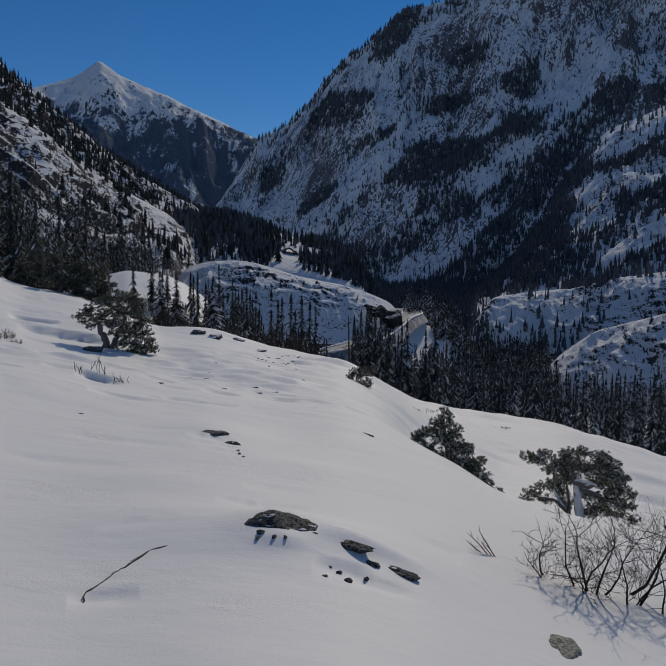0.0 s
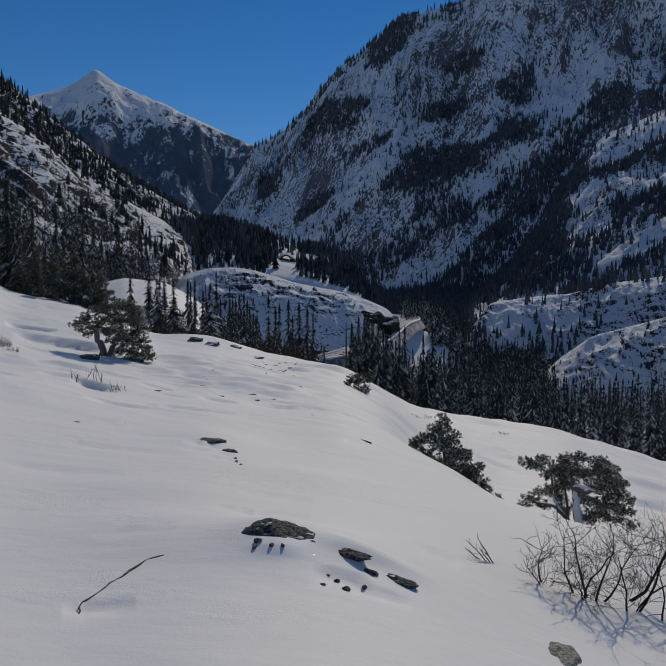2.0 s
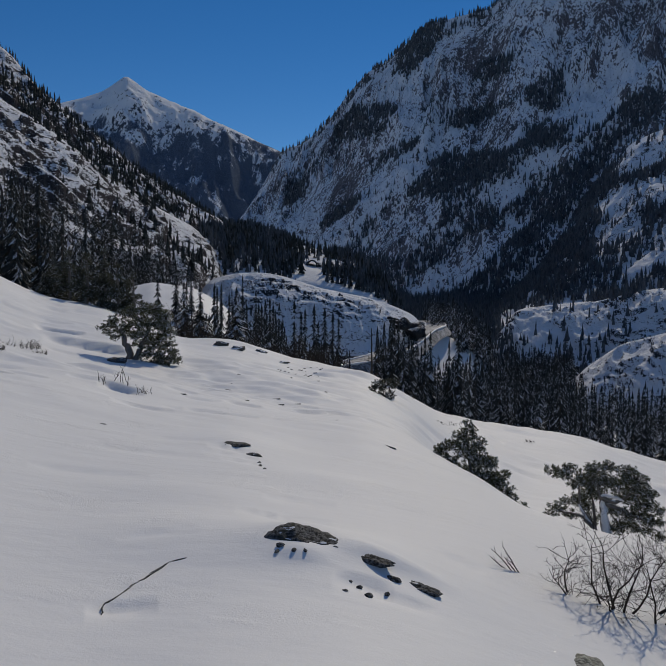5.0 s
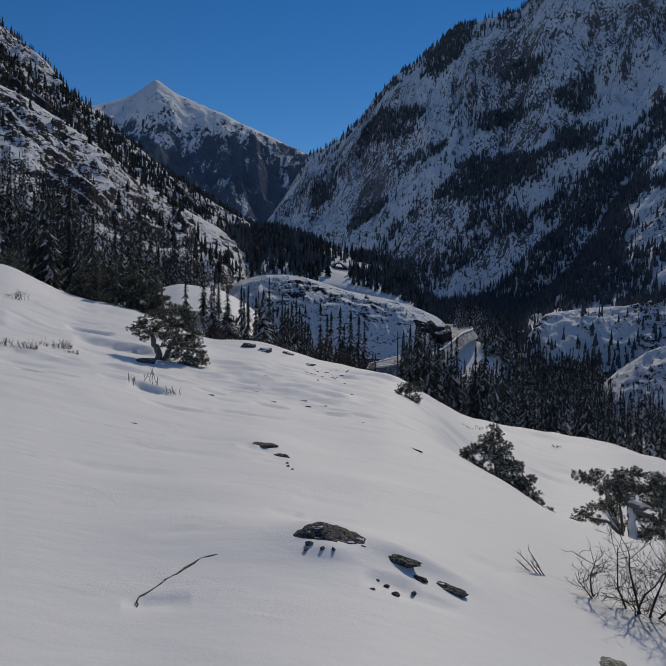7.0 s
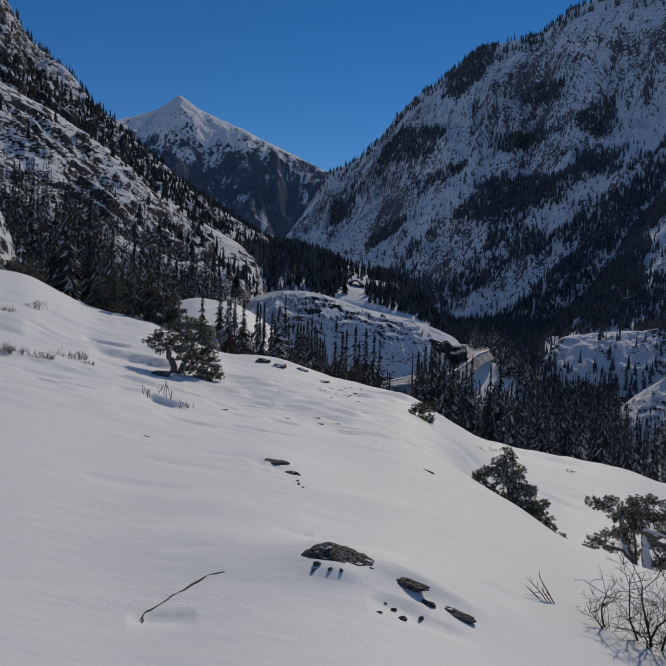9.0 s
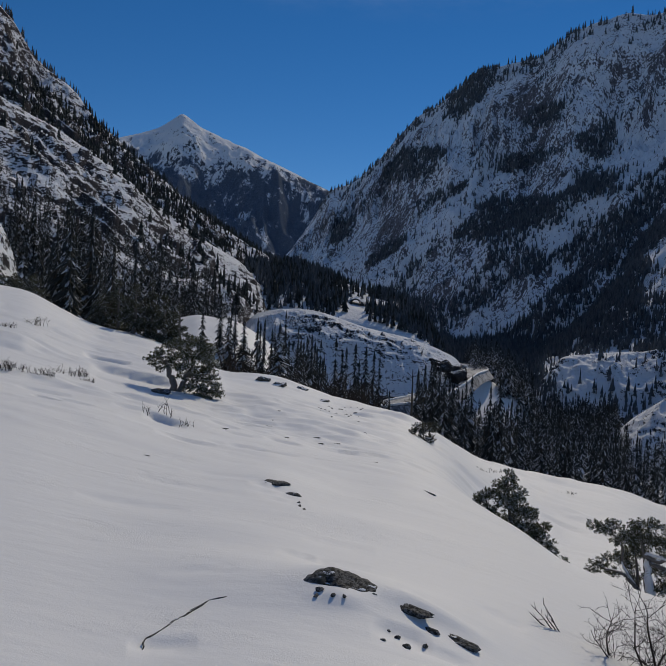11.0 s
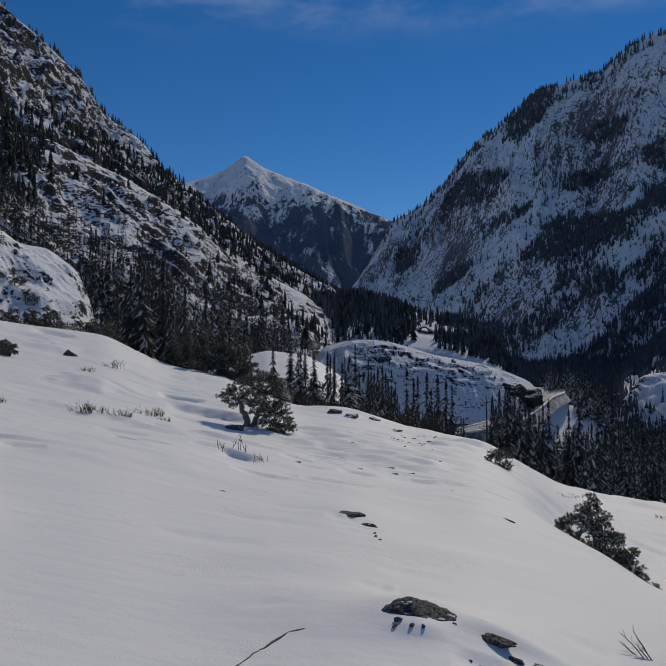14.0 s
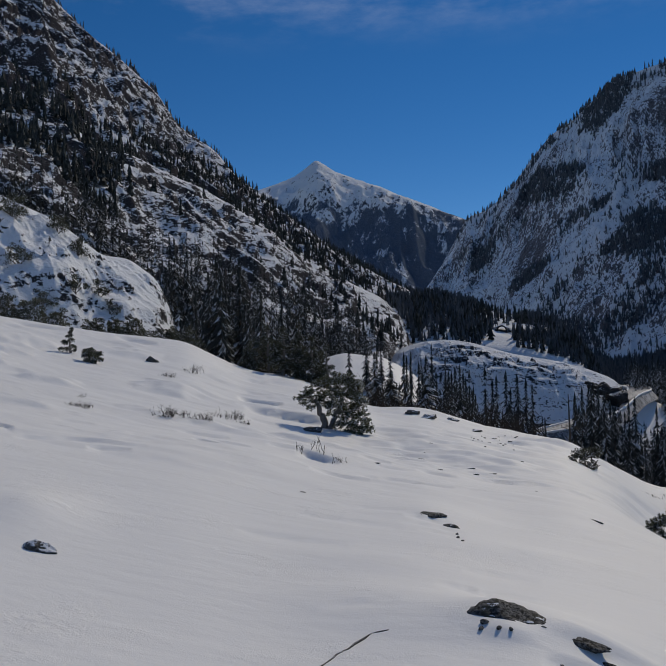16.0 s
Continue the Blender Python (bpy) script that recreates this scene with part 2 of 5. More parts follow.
# dents in the snow whose steep far side faces the eye: bearing, distance, half width, length, depth
DENTS = [(-17.4, 16.4, 0.42, 1.5, 0.20), (-21.6, 28.0, 0.75, 2.6, 0.34), (-30.6, 46, 1.1, 5, 0.6), (-37.3, 48, 1.6, 6, 0.7), (-19.2, 24.5, 1.4, 2.5, 0.20),
         (-11.0, 19.5, 0.55, 1.6, 0.10), (-6.0, 17.5, 0.9, 1.6, 0.08), (-2.5, 16.6, 1.2, 1.8, 0.09), (-17.0, 4.12, 0.17, 0.30, 0.045), (-9.2, 9.1, 0.28, 0.5, 0.05),
         (1.0, 4.5, 0.17, 0.3, 0.05), (-5.2, 15.2 / 2.6, 0.35, 0.5, 0.03), (-4.0, 6.7, 0.3, 0.4, 0.03), (-3.6, 5.95, 0.2, 0.25, 0.03), (8.2, 5.7, 0.2, 0.5, 0.03), (-14.5, 5.2, 0.25, 0.2, 0.02), (3.8, 4.42, 0.22, 0.22, 0.045), (-9.0, 8.7, 0.35, 0.3, 0.04), (-8.2, 8.3, 0.25, 0.25, 0.03), (-19.5, 7.4, 0.5, 0.5, 0.03), (-15.5, 8.6, 0.6, 0.4, 0.03), (-13.0, 9.6, 0.5, 0.4, 0.03)]
# soft swellings: bearing, distance, half width, half length, height
SWELLS = [(-2.6, 4.75, 0.8, 0.40, 0.07), (-3.8, 5.05, 0.36, 0.34, 0.09), (-11.5, 5.3, 0.8, 0.55, 0.07), (1.2, 5.2, 0.45, 0.4, 0.07), (-3.9, 4.66, 0.16, 0.085, 0.035), (1.9, 4.84, 0.24, 0.12, 0.055), (5.2, 4.82, 0.2, 0.12, 0.03), (-8.9, 9.6, 0.6, 0.8, 0.06), (-1.5, 7.8, 0.7, 0.5, 0.05), (-13.5, 6.6, 0.6, 0.4, 0.03),
          (-17.0, 17.4, 1.6, 1.6, 0.16), (-16.5, 26.5, 2.2, 3, 0.3), (-10, 33, 2.5, 3, 0.25), (-38, 7.6, 0.45, 0.7, 0.10), (-24, 13, 2.0, 2.5, 0.10), (4.4, 13, 1.2, 1.5, 0.08)]


drift_rng = random.Random(77)
DENTS += [(drift_rng.uniform(-44, 22), drift_rng.uniform(12, 52), drift_rng.uniform(0.15, 0.7), drift_rng.uniform(0.5, 1.4), drift_rng.uniform(0.04, 0.11)) for _ in range(130)]
DENTS += [(drift_rng.uniform(-14, 4), drift_rng.uniform(16, 30), drift_rng.uniform(0.2, 1.1), drift_rng.uniform(0.3, 0.7), drift_rng.uniform(0.035, 0.09)) for _ in range(120)]


def snow_forms(x, y):
    """Drifts, ripples, dents and swellings of the near snow."""
    out = np.zeros_like(x)
    for a, d, w, l, h in SWELLS:
        sa, ca = math.sin(radians(a)), math.cos(radians(a))
        u, v = x * ca - y * sa, x * sa + y * ca - d
        out = out + h * np.exp(-(u / w) ** 2 - (v / l) ** 2)
    for a, d, w, l, h in DENTS:
        sa, ca = math.sin(radians(a)), math.cos(radians(a))
        u, v = x * ca - y * sa, x * sa + y * ca - d
        v = v + 0.35 * u * math.sin(a * 7 + d) + 0.12 * l * np.sin(u / w * 1.3)
        side = np.clip(1.15 - (u / w) ** 2, 0, 1)
        far_side = np.clip(-v / max(0.009 * d, 1.25 * h), 0, 1)
        out = out - h * side * np.clip(v / l + 1, 0, 1) ** 1.6 * far_side * far_side * (3 - 2 * far_side)
    return out


EYE = 1.6

# bearing, then the snow's height 4.5, 9, 12.5 and 18 m out, the brow's distance and its elevation seen from the eye
SNOWFIELD = [
    (-180, 0.4, 0.8, 1.1, 1.5, 60, 3.0), (-60, 0.3, 0.7, 1.1, 1.8, 60, 5.0), (-40, 0.12, 0.4, 0.55, 0.8, 62, 3.3),
    (-33, 0.05, 0.22, 0.3, 0.42, 60, 2.1), (-27, 0.0, 0.1, 0.1, 0.1, 58, 1.4), (-22.5, -0.05, -0.05, -0.1, -0.2, 50, -0.9),
    (-18, -0.08, -0.16, -0.3, -0.55, 44, -1.7), (-13, -0.08, -0.25, -0.45, -0.78, 38, -3.7), (-9, -0.08, -0.3, -0.52, -0.92, 36, -4.1),
    (-4, -0.12, -0.45, -0.7, -1.1, 34, -5.4), (1, -0.16, -0.55, -0.8, -1.22, 32, -6.2), (4, -0.22, -0.62, -0.98, -1.6, 31, -7.9),
    (6, -0.26, -0.67, -1.15, -2.2, 31, -9.1), (9, -0.32, -0.75, -1.42, -3.15, 32, -9.85), (12.5, -0.42, -0.93, -1.9, -3.75, 33, -10.25),
]
SNOWFIELD += [(17.5, -0.55, -1.09, -2.35, -3.9, 34, -10.75), (21, -0.62, -1.18, -2.5, -4.1, 35, -11.65), (24.5, -0.7, -1.35, -2.75, -4.3, 36, -12.45),
              (50, -1.0, -2.2, -3.4, -4.8, 40, -14.0), (180, 0.4, 0.8, 1.1, 1.5, 60, 3.0)]
# bearing, distance and elevation of the crest, distance and height of the foot
ROCK_KNOLL = [(-70, 80, 15, 60, 5), (-40, 84, 12.0, 64, 5), (-36, 86, 10.3, 64, 4), (-33, 88, 8.0, 66, 3.5), (-31, 90, 7.7, 66, 3), (-29, 92, 6.2, 68, 2.5),
              (-27.9, 94, 3.6, 70, 2), (-27, 96, -2, 74, 0), (-25, 98, -9, 80, -8)]
SNOW_MOUND = [(-22, 135, -4, 80, -7), (-17, 128, 0.1, 80, -6), (-15.2, 124, 0.55, 80, -6), (-12.2, 118, 0.15, 82, -6), (-10, 114, -1.1, 84, -7), (-9.0, 112, -2.2, 86, -8), (-7.6, 110, -5.5, 90, -9)]
ROAD_BANK = [(-8, 222, -6.6, 170, -48), (-4, 224, -6.1, 175, -48), (-0.8, 228, -5.65, 180, -48), (1.2, 236, -5.3, 185, -46), (3.7, 262, -4.35, 205, -46), (5.3, 300, -2.95, 240, -46), (7.2, 318, -3.4, 255, -46), (9.4, 326, -5.0, 265, -48), (11, 330, -8, 280, -50)]
ROAD_HILL = [(-14, 330, -3, 275, -20), (-11, 320, 0.8, 268, -20), (-9.4, 310, 1.23, 260, -20), (-7.2, 305, 1.35, 256, -20), (-5.6, 300, 1.1, 252, -20), (-2.7, 295, 0.2, 250, -20), (0.5, 290, -0.4, 250, -20),
             (2.7, 290, -1.05, 256, -19), (4.4, 294, -1.8, 272, -17), (5.0, 298, -2.6, 284, -16), (5.7, 302, -6, 294, -20)]
ROAD_BENCH = [(-14, 760, 4.5, 480, 0), (-8, 740, 4.6, 480, 5), (-4.3, 720, 3.5, 500, 4), (-1.1, 700, 2.6, 500, 0), (0.6, 690, 2.05, 500, -4), (2.4, 680, 0.3, 500, -8), (4, 660, -3, 500, -20)]
LEFT_SPUR = [(-75, 420, 24, 150, 0), (-40, 400, 19.0, 150, 0), (-36.3, 405, 18.5, 150, -2), (-33.2, 415, 15.3, 155, -4), (-31, 430, 15.2, 160, -6), (-28.6, 445, 14.1, 165, -8), (-25.8, 465, 13.0, 175, -8), (-23, 485, 11.5, 185, -9),
             (-20.1, 510, 9.6, 195, -10), (-18.5, 530, 8.3, 210, -11), (-15.4, 560, 6.3, 240, -12), (-12.2, 590, 4.6, 280, -8), (-10.9, 605, 3.3, 320, -4), (-9, 620, 0, 420, -8), (-7, 620, -6, 500, -20)]
LEFT_RIDGE = [(-80, 800, 34, 430, 100), (-40, 780, 27.5, 430, 100), (-36, 780, 24.8, 430, 95), (-33.7, 785, 23.0, 440, 90), (-31, 790, 21.2, 450, 80), (-28.9, 795, 19.5, 460, 72), (-27.4, 800, 17.3, 470, 66), (-24.6, 810, 15.6, 480, 60),
              (-23, 820, 13.7, 490, 50), (-21, 830, 12.3, 500, 42), (-18.4, 850, 10.3, 515, 34), (-15.2, 880, 8.1, 540, 25), (-12, 920, 6.1, 570, 18), (-9, 960, 4.5, 600, 10), (-6, 1000, 3.0, 650, 5), (-3, 1020, 0.5, 700, -5)]
RIGHT_RIDGE = [(-12, 2300, 2, 1560, 40), (-8.6, 2250, 5.6, 1460, 40), (-7.2, 2200, 7.8, 1410, 30), (-5.8, 2150, 10.2, 1360, 22), (-4, 2080, 11.0, 1310, 10), (-2.2, 2020, 12.5, 1260, 2), (-0.9, 1980, 14.2, 1220, -4), (0.3, 1940, 15.4, 1160, -8),
               (2.5, 1880, 17.0, 1080, -12), (5, 1820, 19.0, 1020, -16), (9.2, 1760, 19.7, 960, -20), (11.3, 1740, 21.1, 920, -22), (15.2, 1720, 22.3, 880, -24), (17.2, 1710, 21.8, 860, -26), (20, 1700, 22.9, 850, -26), (30, 1700, 25, 850, -26), (80, 1500, 28, 760, -20)]
RIGHT_SPUR = [(10, 1150, -2, 600, -26), (14, 1120, 2.5, 600, -26), (16.5, 1100, 6.6, 600, -26), (18.4, 1080, 9.2, 600, -26), (19.3, 1070, 10.3, 600, -26), (23.3, 1040, 11.9, 580, -24), (32, 1000, 14, 560, -20), (70, 900, 17, 500, -20)]
RIGHT_STEP = [(16, 760, -4, 620, -40), (18, 750, 0.6, 610, -32), (19.8, 740, 2.4, 600, -30), (23.5, 720, 4.7, 580, -28), (32, 700, 8, 560, -24), (70, 650, 12, 480, -20)]
RIGHT_HILL = [(8, 520, -6, 465, -46), (11.0, 520, -2.6, 455, -42), (11.8, 515, -1.25, 450, -42), (15, 505, -0.8, 440, -40), (17.6, 500, -0.55, 435, -38), (20.4, 490, 0.2, 425, -34), (26, 470, 1, 405, -34), (70, 420, 6, 335, -30)]
RIGHT_MOUND = [(13.5, 370, -9, 320, -54), (15.5, 365, -7.0, 305, -52), (16.6, 360, -5.5, 300, -50), (19.1, 350, -3.6, 290, -50), (23.8, 335, -2.2, 275, -48), (30, 320, -1, 265, -46), (70, 300, 4, 240, -30)]
PEAK = [(-40, 4500, 6, 3670, 150), (-26, 4550, 11.0, 3670, 150), (-20.6, 4600, 13.1, 3570, 150), (-18.8, 4600, 13.8, 3570, 150), (-17.0, 4600, 15.0, 3520, 140), (-15.3, 4600, 14.0, 3520, 130), (-12.1, 4600, 12.9, 3520, 120),
        (-10.3, 4550, 12.1, 3520, 120), (-7.8, 4500, 11.0, 3520, 120), (-5.8, 4450, 10.2, 3520, 110), (0, 4400, 8, 3520, 100), (20, 4300, 6, 3520, 100)]


def brow_profile(az, r):
    """Height of the near snowfield and of the valley side past its brow."""
    z1, z2, z3, z4 = (curve(SNOWFIELD, az, c, w) for c, w in ((1, 5), (2, 3.0), (3, 1.8), (4, 1.8)))
    rb = curve(SNOWFIELD, az, 5, 3)
    zb = EYE + rb * np.tan(np.radians(curve(SNOWFIELD, az, 6, 1.2)))
    zero = np.zeros_like(z1)
    knots_r = [zero, zero + 4.5, zero + 9, zero + 12.5, zero + 18, rb, rb + 25, rb + 70]
    fall = np.interp(az, (-60, -34, -25, -10, 2, 12, 30), (0.1, 0.1, 0.14, 0.12, 0.14, 0.18, 0.2))
    knots_z = [zero, z1, z2, z3, z4, zb, zb - 25 * fall - 1.2, zb - 70 * fall - 3]
    # monotone-ish cubic through the knots
    slopes = []
    n = len(knots_r)
    secs = [(knots_z[i + 1] - knots_z[i]) / (knots_r[i + 1] - knots_r[i]) for i in range(n - 1)]
    for i in range(n):
        slopes.append(secs[0] if i == 0 else secs[-1] if i == n - 1 else 0.5 * (secs[i - 1] + secs[i]))
    out = knots_z[-1] - (r - knots_r[-1]) * 0.13
    for i in range(n - 1):
        h = knots_r[i + 1] - knots_r[i]
        t = np.clip((r - knots_r[i]) / h, 0, 1)
        v = (2 * t ** 3 - 3 * t ** 2 + 1) * knots_z[i] + (t ** 3 - 2 * t ** 2 + t) * h * slopes[i] \
            + (3 * t ** 2 - 2 * t ** 3) * knots_z[i + 1] + (t ** 3 - t ** 2) * h * slopes[i + 1]
        out = np.where((r >= knots_r[i]) & (r <= knots_r[i + 1]), v, out)
    floor = np.interp(r, (0, 150, 250, 400, 700, 1200, 2500, 5000), (-60, -55, -52, -45, -28, 0, 60, 60))
    return np.maximum(out, floor)


def landform(table, az, r, x, y, power, back, rough, size, seed, rib=0, ledge=0, hard=0.7, dip=0.12, lean=-0.5, gully=0.0):
    """Height of one landform: a profile from its foot to its crest, broken by ribs, ledges and gullies."""
    lo, hi = table[0][0], table[-1][0]
    rc, rf, zf = (curve(table, az, c) for c in (1, 3, 4))
    crest_el = curve(table, az, 2, 0.3 if table is PEAK else 0.6)
    zc = EYE + rc * np.tan(np.radians(crest_el))
    s = np.clip((r - rf) / (rc - rf), 0, 1)
    if isinstance(power, tuple):
        shape = np.interp(s, power[0], power[1])
    else:
        shape = s ** power if power > 0 else 1 - (1 - s) ** -power
    z = np.where(r > rc, zc - back * (r - rc), zf + (zc - zf) * shape)
    rise = np.clip(zc - zf, 0, None)
    near_crest = np.clip(np.abs(r - rc) / (0.3 * (rc - rf)), 0.10, 1)
    z = z + rough * rise * near_crest * np.clip(s * 6, 0, 1) * (0.6 * fractal(x, y, size, 7, 0.55, seed) + 0.5 * fractal(x, y, size * 0.7, 6, 0.55, seed + 40, True))
    u, v = np.radians(az) * rc, r
    high = np.clip((s - 0.38) / 0.25, 0, 1) if gully else 0.0
    if rib:
        ca, sa = math.cos(math.atan(lean)), math.sin(math.atan(lean))
        warp = 0.8 * fractal(x, y, rib * 2.2, 3, 0.5, seed + 70)
        q, p = (u * ca - v * sa) / rib + warp, (u * sa + v * ca) / (rib * 5)
        z = z + rib * 0.24 * (1 - high) * near_crest * np.clip(s * 5, 0, 1) * (fractal(q, p, 1.0, 5, 0.55, seed + 80, True) + 0.2)
    if gully:
        q = (u - 0.18 * v) / gully + 0.5 * fractal(x, y, gully * 3, 4, 0.5, seed + 71)
        z = z + gully * 0.62 * high * near_crest * (fractal(q, v / (gully * 6), 1.0, 5, 0.6, seed + 81, True) - 0.1)
    if ledge:
        w = (z + dip * x - 0.1 * y) / ledge + 1.9 * fractal(x, y, ledge * 7, 5, 0.55, seed + 90)
        f = w - np.floor(w)
        f2 = np.clip((f - 0.3) / 0.45, 0, 1)
        amount = hard * np.clip(0.4 + 2.2 * fractal(x, y, ledge * 14, 3, 0.5, seed + 95), 0, 1) * np.clip(s * 8, 0, 1) * near_crest
        z = z + amount * ledge * (f2 * f2 * (3 - 2 * f2) - f)
    # the crest stays the skyline
    z = np.minimum(z, EYE + r * np.tan(np.radians(crest_el + min(0.25, 0.0016 * size) * fractal(x, y, size * 0.3, 4, 0.6, seed + 33))))
    z = np.where(r < rf, -400.0, z)
    return np.where((az < lo) | (az > hi), -400.0, z)


FLAT_TOP = ((0, 0.36, 0.5, 1), (0, 0.66, 0.77, 1))
CAPPED = ((0, 0.5, 0.7, 1), (0, 0.74, 0.88, 1))
FORMS = [
    ("snowfield", None, M_SNOW),
    ("rocky_knoll", (ROCK_KNOLL, -1.4, 0.5, 0.17, 8, 3, 5, 1.6, 0.8, 0.5), M_KNOLL),
    ("snow_mound", (SNOW_MOUND, -1.8, 0.3, 0.05, 14, 5), M_SNOW),
    ("road_bank", (ROAD_BANK, 0.9, 0.0, 0.04, 20, 33), M_SNOW),
    ("road_hill", (ROAD_HILL, FLAT_TOP, 0.10, 0.12, 15, 7, 6, 2.2, 0.95, 0.12), M_CUT),
    ("road_bench", (ROAD_BENCH, 0.6, 0.10, 0.08, 60, 9), M_HILL),
    ("left_spur", (LEFT_SPUR, 0.85, 0.35, 0.17, 60, 11, 22, 6, 0.9, 0.5, 0.5), M_LEFT),
    ("left_mountain", (LEFT_RIDGE, 0.9, 0.5, 0.2, 80, 13, 40, 11, 0.9, 0.5, 0.5), M_CLIFF),
    ("right_mountain", (RIGHT_RIDGE, 1.2, 0.5, 0.13, 260, 15, 75, 0, 0.2, -0.6, 0.85, 95.0), M_RIGHT),
    ("right_spur", (RIGHT_SPUR, 0.9, 0.15, 0.14, 120, 17, 45, 12, 0.6, -0.5, 0.85), M_HILL),
    ("right_step", (RIGHT_STEP, -2.6, 0.15, 0.14, 60, 19, 24, 7, 0.7, -0.4, 0.85), M_HILL),
    ("right_hill", (RIGHT_HILL, CAPPED, 0.12, 0.2, 24, 21, 12, 4, 0.7, -0.2), M_HILL),
    ("right_mound", (RIGHT_MOUND, CAPPED, 0.2, 0.22, 20, 23, 10, 3.2, 0.7, -0.2), M_HILL),
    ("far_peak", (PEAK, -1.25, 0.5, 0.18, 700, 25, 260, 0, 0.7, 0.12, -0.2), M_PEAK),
]
# step in bearing and rows from foot to crest of each landform's own mesh
MESHING = {"rocky_knoll": (0.08, 110), "snow_mound": (0.15, 40), "road_bank": (0.15, 40), "road_hill": (0.06, 90), "road_bench": (0.15, 50), "left_spur": (0.085, 180), "left_mountain": (0.085, 180),
           "right_mountain": (0.075, 230), "right_spur": (0.085, 120), "right_step": (0.085, 70), "right_hill": (0.08, 60), "right_mound": (0.07, 60), "far_peak": (0.1, 100)}


def terrain(az, r):
    """Heights, and which landform each place belongs to."""
    x, y = r * np.sin(np.radians(az)), r * np.cos(np.radians(az))
    best = brow_profile(az, r)
    near = np.clip((60 - r) / 25, 0, 1)
    best = best + near * snow_forms(x, y)
    amp = np.clip(r / 40, 0.12, 1.0)
    best = best + 0.12 * amp * fractal(x, y, 5.0, 3, 0.45, 2)
    mid = np.clip((r - 9) / 10, 0.0, 1)
    best = best + near * mid * 0.40 * np.clip(fractal(x * 0.6 + y * 0.3, y * 0.9, 2.6, 4, 0.55, 61) - 0.12, 0.0, 1)
    best = best + near * (0.005 + 0.035 * mid) * fractal(x * 0.5 + 0.4 * y, y * 1.3, 0.9, 3, 0.5, 51)
    best = best + 0.6 * np.clip((r - 60) / 60, 0, 1) * fractal(x, y, 25, 4, 0.5, 31)
    base = best
    owner = np.zeros(best.shape, int)
    for i, (name, f, mat) in enumerate(FORMS):
        if f is None:
            continue
        z = landform(f[0], az, r, x, y, *f[1:])
        owner = np.where(z > best, i, owner)
        best = np.maximum(best, z)
    return best, owner, base


def steps(lo, hi, ratio):
    return list(lo * ratio ** np.arange(0, math.log(hi / lo) / math.log(ratio)))


AZ = np.concatenate([np.arange(-180, -48, 4.0), np.arange(-46, 32, 0.15), np.arange(34, 180, 4.0), [180.0]])
R = np.array([0.002, 0.3, 1.0, 1.7, 2.3] + steps(2.8, 12, 1.012) + steps(12, 32, 1.0065) + steps(32, 60, 1.009) + steps(60, 300, 1.02) + list(np.arange(300, 1000, 9.0)) + list(np.arange(1000, 2300, 15.0)) + list(np.arange(2300, 3500, 80)) + list(np.arange(3500, 4800, 30)) + [4900.0])
AZ_G, R_G = np.meshgrid(AZ, R)
Z_G, OWN_G, BASE_G = terrain(AZ_G, R_G)
SIGHT_G = np.maximum.accumulate(np.degrees(np.arctan((Z_G - EYE) / R_G)), axis=0)
X_G, Y_G = R_G * np.sin(np.radians(AZ_G)), R_G * np.cos(np.radians(AZ_G))


def ground_at(az, r):
    """Height of the ground at bearings and distances, from the built grid."""
    az, r = np.atleast_1d(np.asarray(az, float)), np.atleast_1d(np.asarray(r, float))
    i = np.clip(np.searchsorted(R, r) - 1, 0, len(R) - 2)
    j = np.clip(np.searchsorted(AZ, az) - 1, 0, len(AZ) - 2)
    u, v = (r - R[i]) / (R[i + 1] - R[i]), (az - AZ[j]) / (AZ[j + 1] - AZ[j])
    return (Z_G[i, j] * (1 - u) + Z_G[i + 1, j] * u) * (1 - v) + (Z_G[i, j + 1] * (1 - u) + Z_G[i + 1, j + 1] * u) * v


def owner_at(az, r):
    i = np.clip(np.searchsorted(R, r) - 1, 0, len(R) - 2)
    j = np.clip(np.searchsorted(AZ, az) - 1, 0, len(AZ) - 2)
    return OWN_G[i, j]


def exact_at(az, r):
    """Height of the landform that owns each place."""
    az, r = np.atleast_1d(np.asarray(az, float)), np.atleast_1d(np.asarray(r, float))
    z, own = ground_at(az, r), owner_at(az, r)
    for i, (name, f, mat) in enumerate(FORMS):
        m = own == i
        if f is not None and m.any():
            z[m] = landform(f[0], az[m], r[m], r[m] * np.sin(np.radians(az[m])), r[m] * np.cos(np.radians(az[m])), *f[1:])
    return z


def in_sight(az, r, z):
    """Whether a height rises over the land before it, seen from the eye."""
    i = np.clip(np.searchsorted(R, r) - 2, 0, len(R) - 2)
    j = np.clip(np.searchsorted(AZ, az) - 1, 0, len(AZ) - 2)
    return np.degrees(np.arctan((z - EYE) / r)) > np.minimum(SIGHT_G[i, j], SIGHT_G[i, j + 1]) - 0.1


def mesh_from(name, verts, faces, mats, smooth=True, mat_index=None):
    """A mesh from numpy arrays of vertices and of faces that all have the same number of corners."""
    me = bpy.data.meshes.new(name)
    faces = np.asarray(faces, np.int32)
    k = faces.shape[1]
    me.vertices.add(len(verts))
    me.vertices.foreach_set("co", np.asarray(verts, np.float32).ravel())
    me.loops.add(faces.size)
    me.loops.foreach_set("vertex_index", faces.ravel())
    me.polygons.add(len(faces))
    me.polygons.foreach_set("loop_start", np.arange(0, faces.size, k, dtype=np.int32))
    me.polygons.foreach_set("use_smooth", np.full(len(faces), smooth))
    for m in mats:
        me.materials.append(m)
    if mat_index is not None:
        me.polygons.foreach_set("material_index", np.asarray(mat_index, np.int32))
    me.update()
    me.validate()
    return me


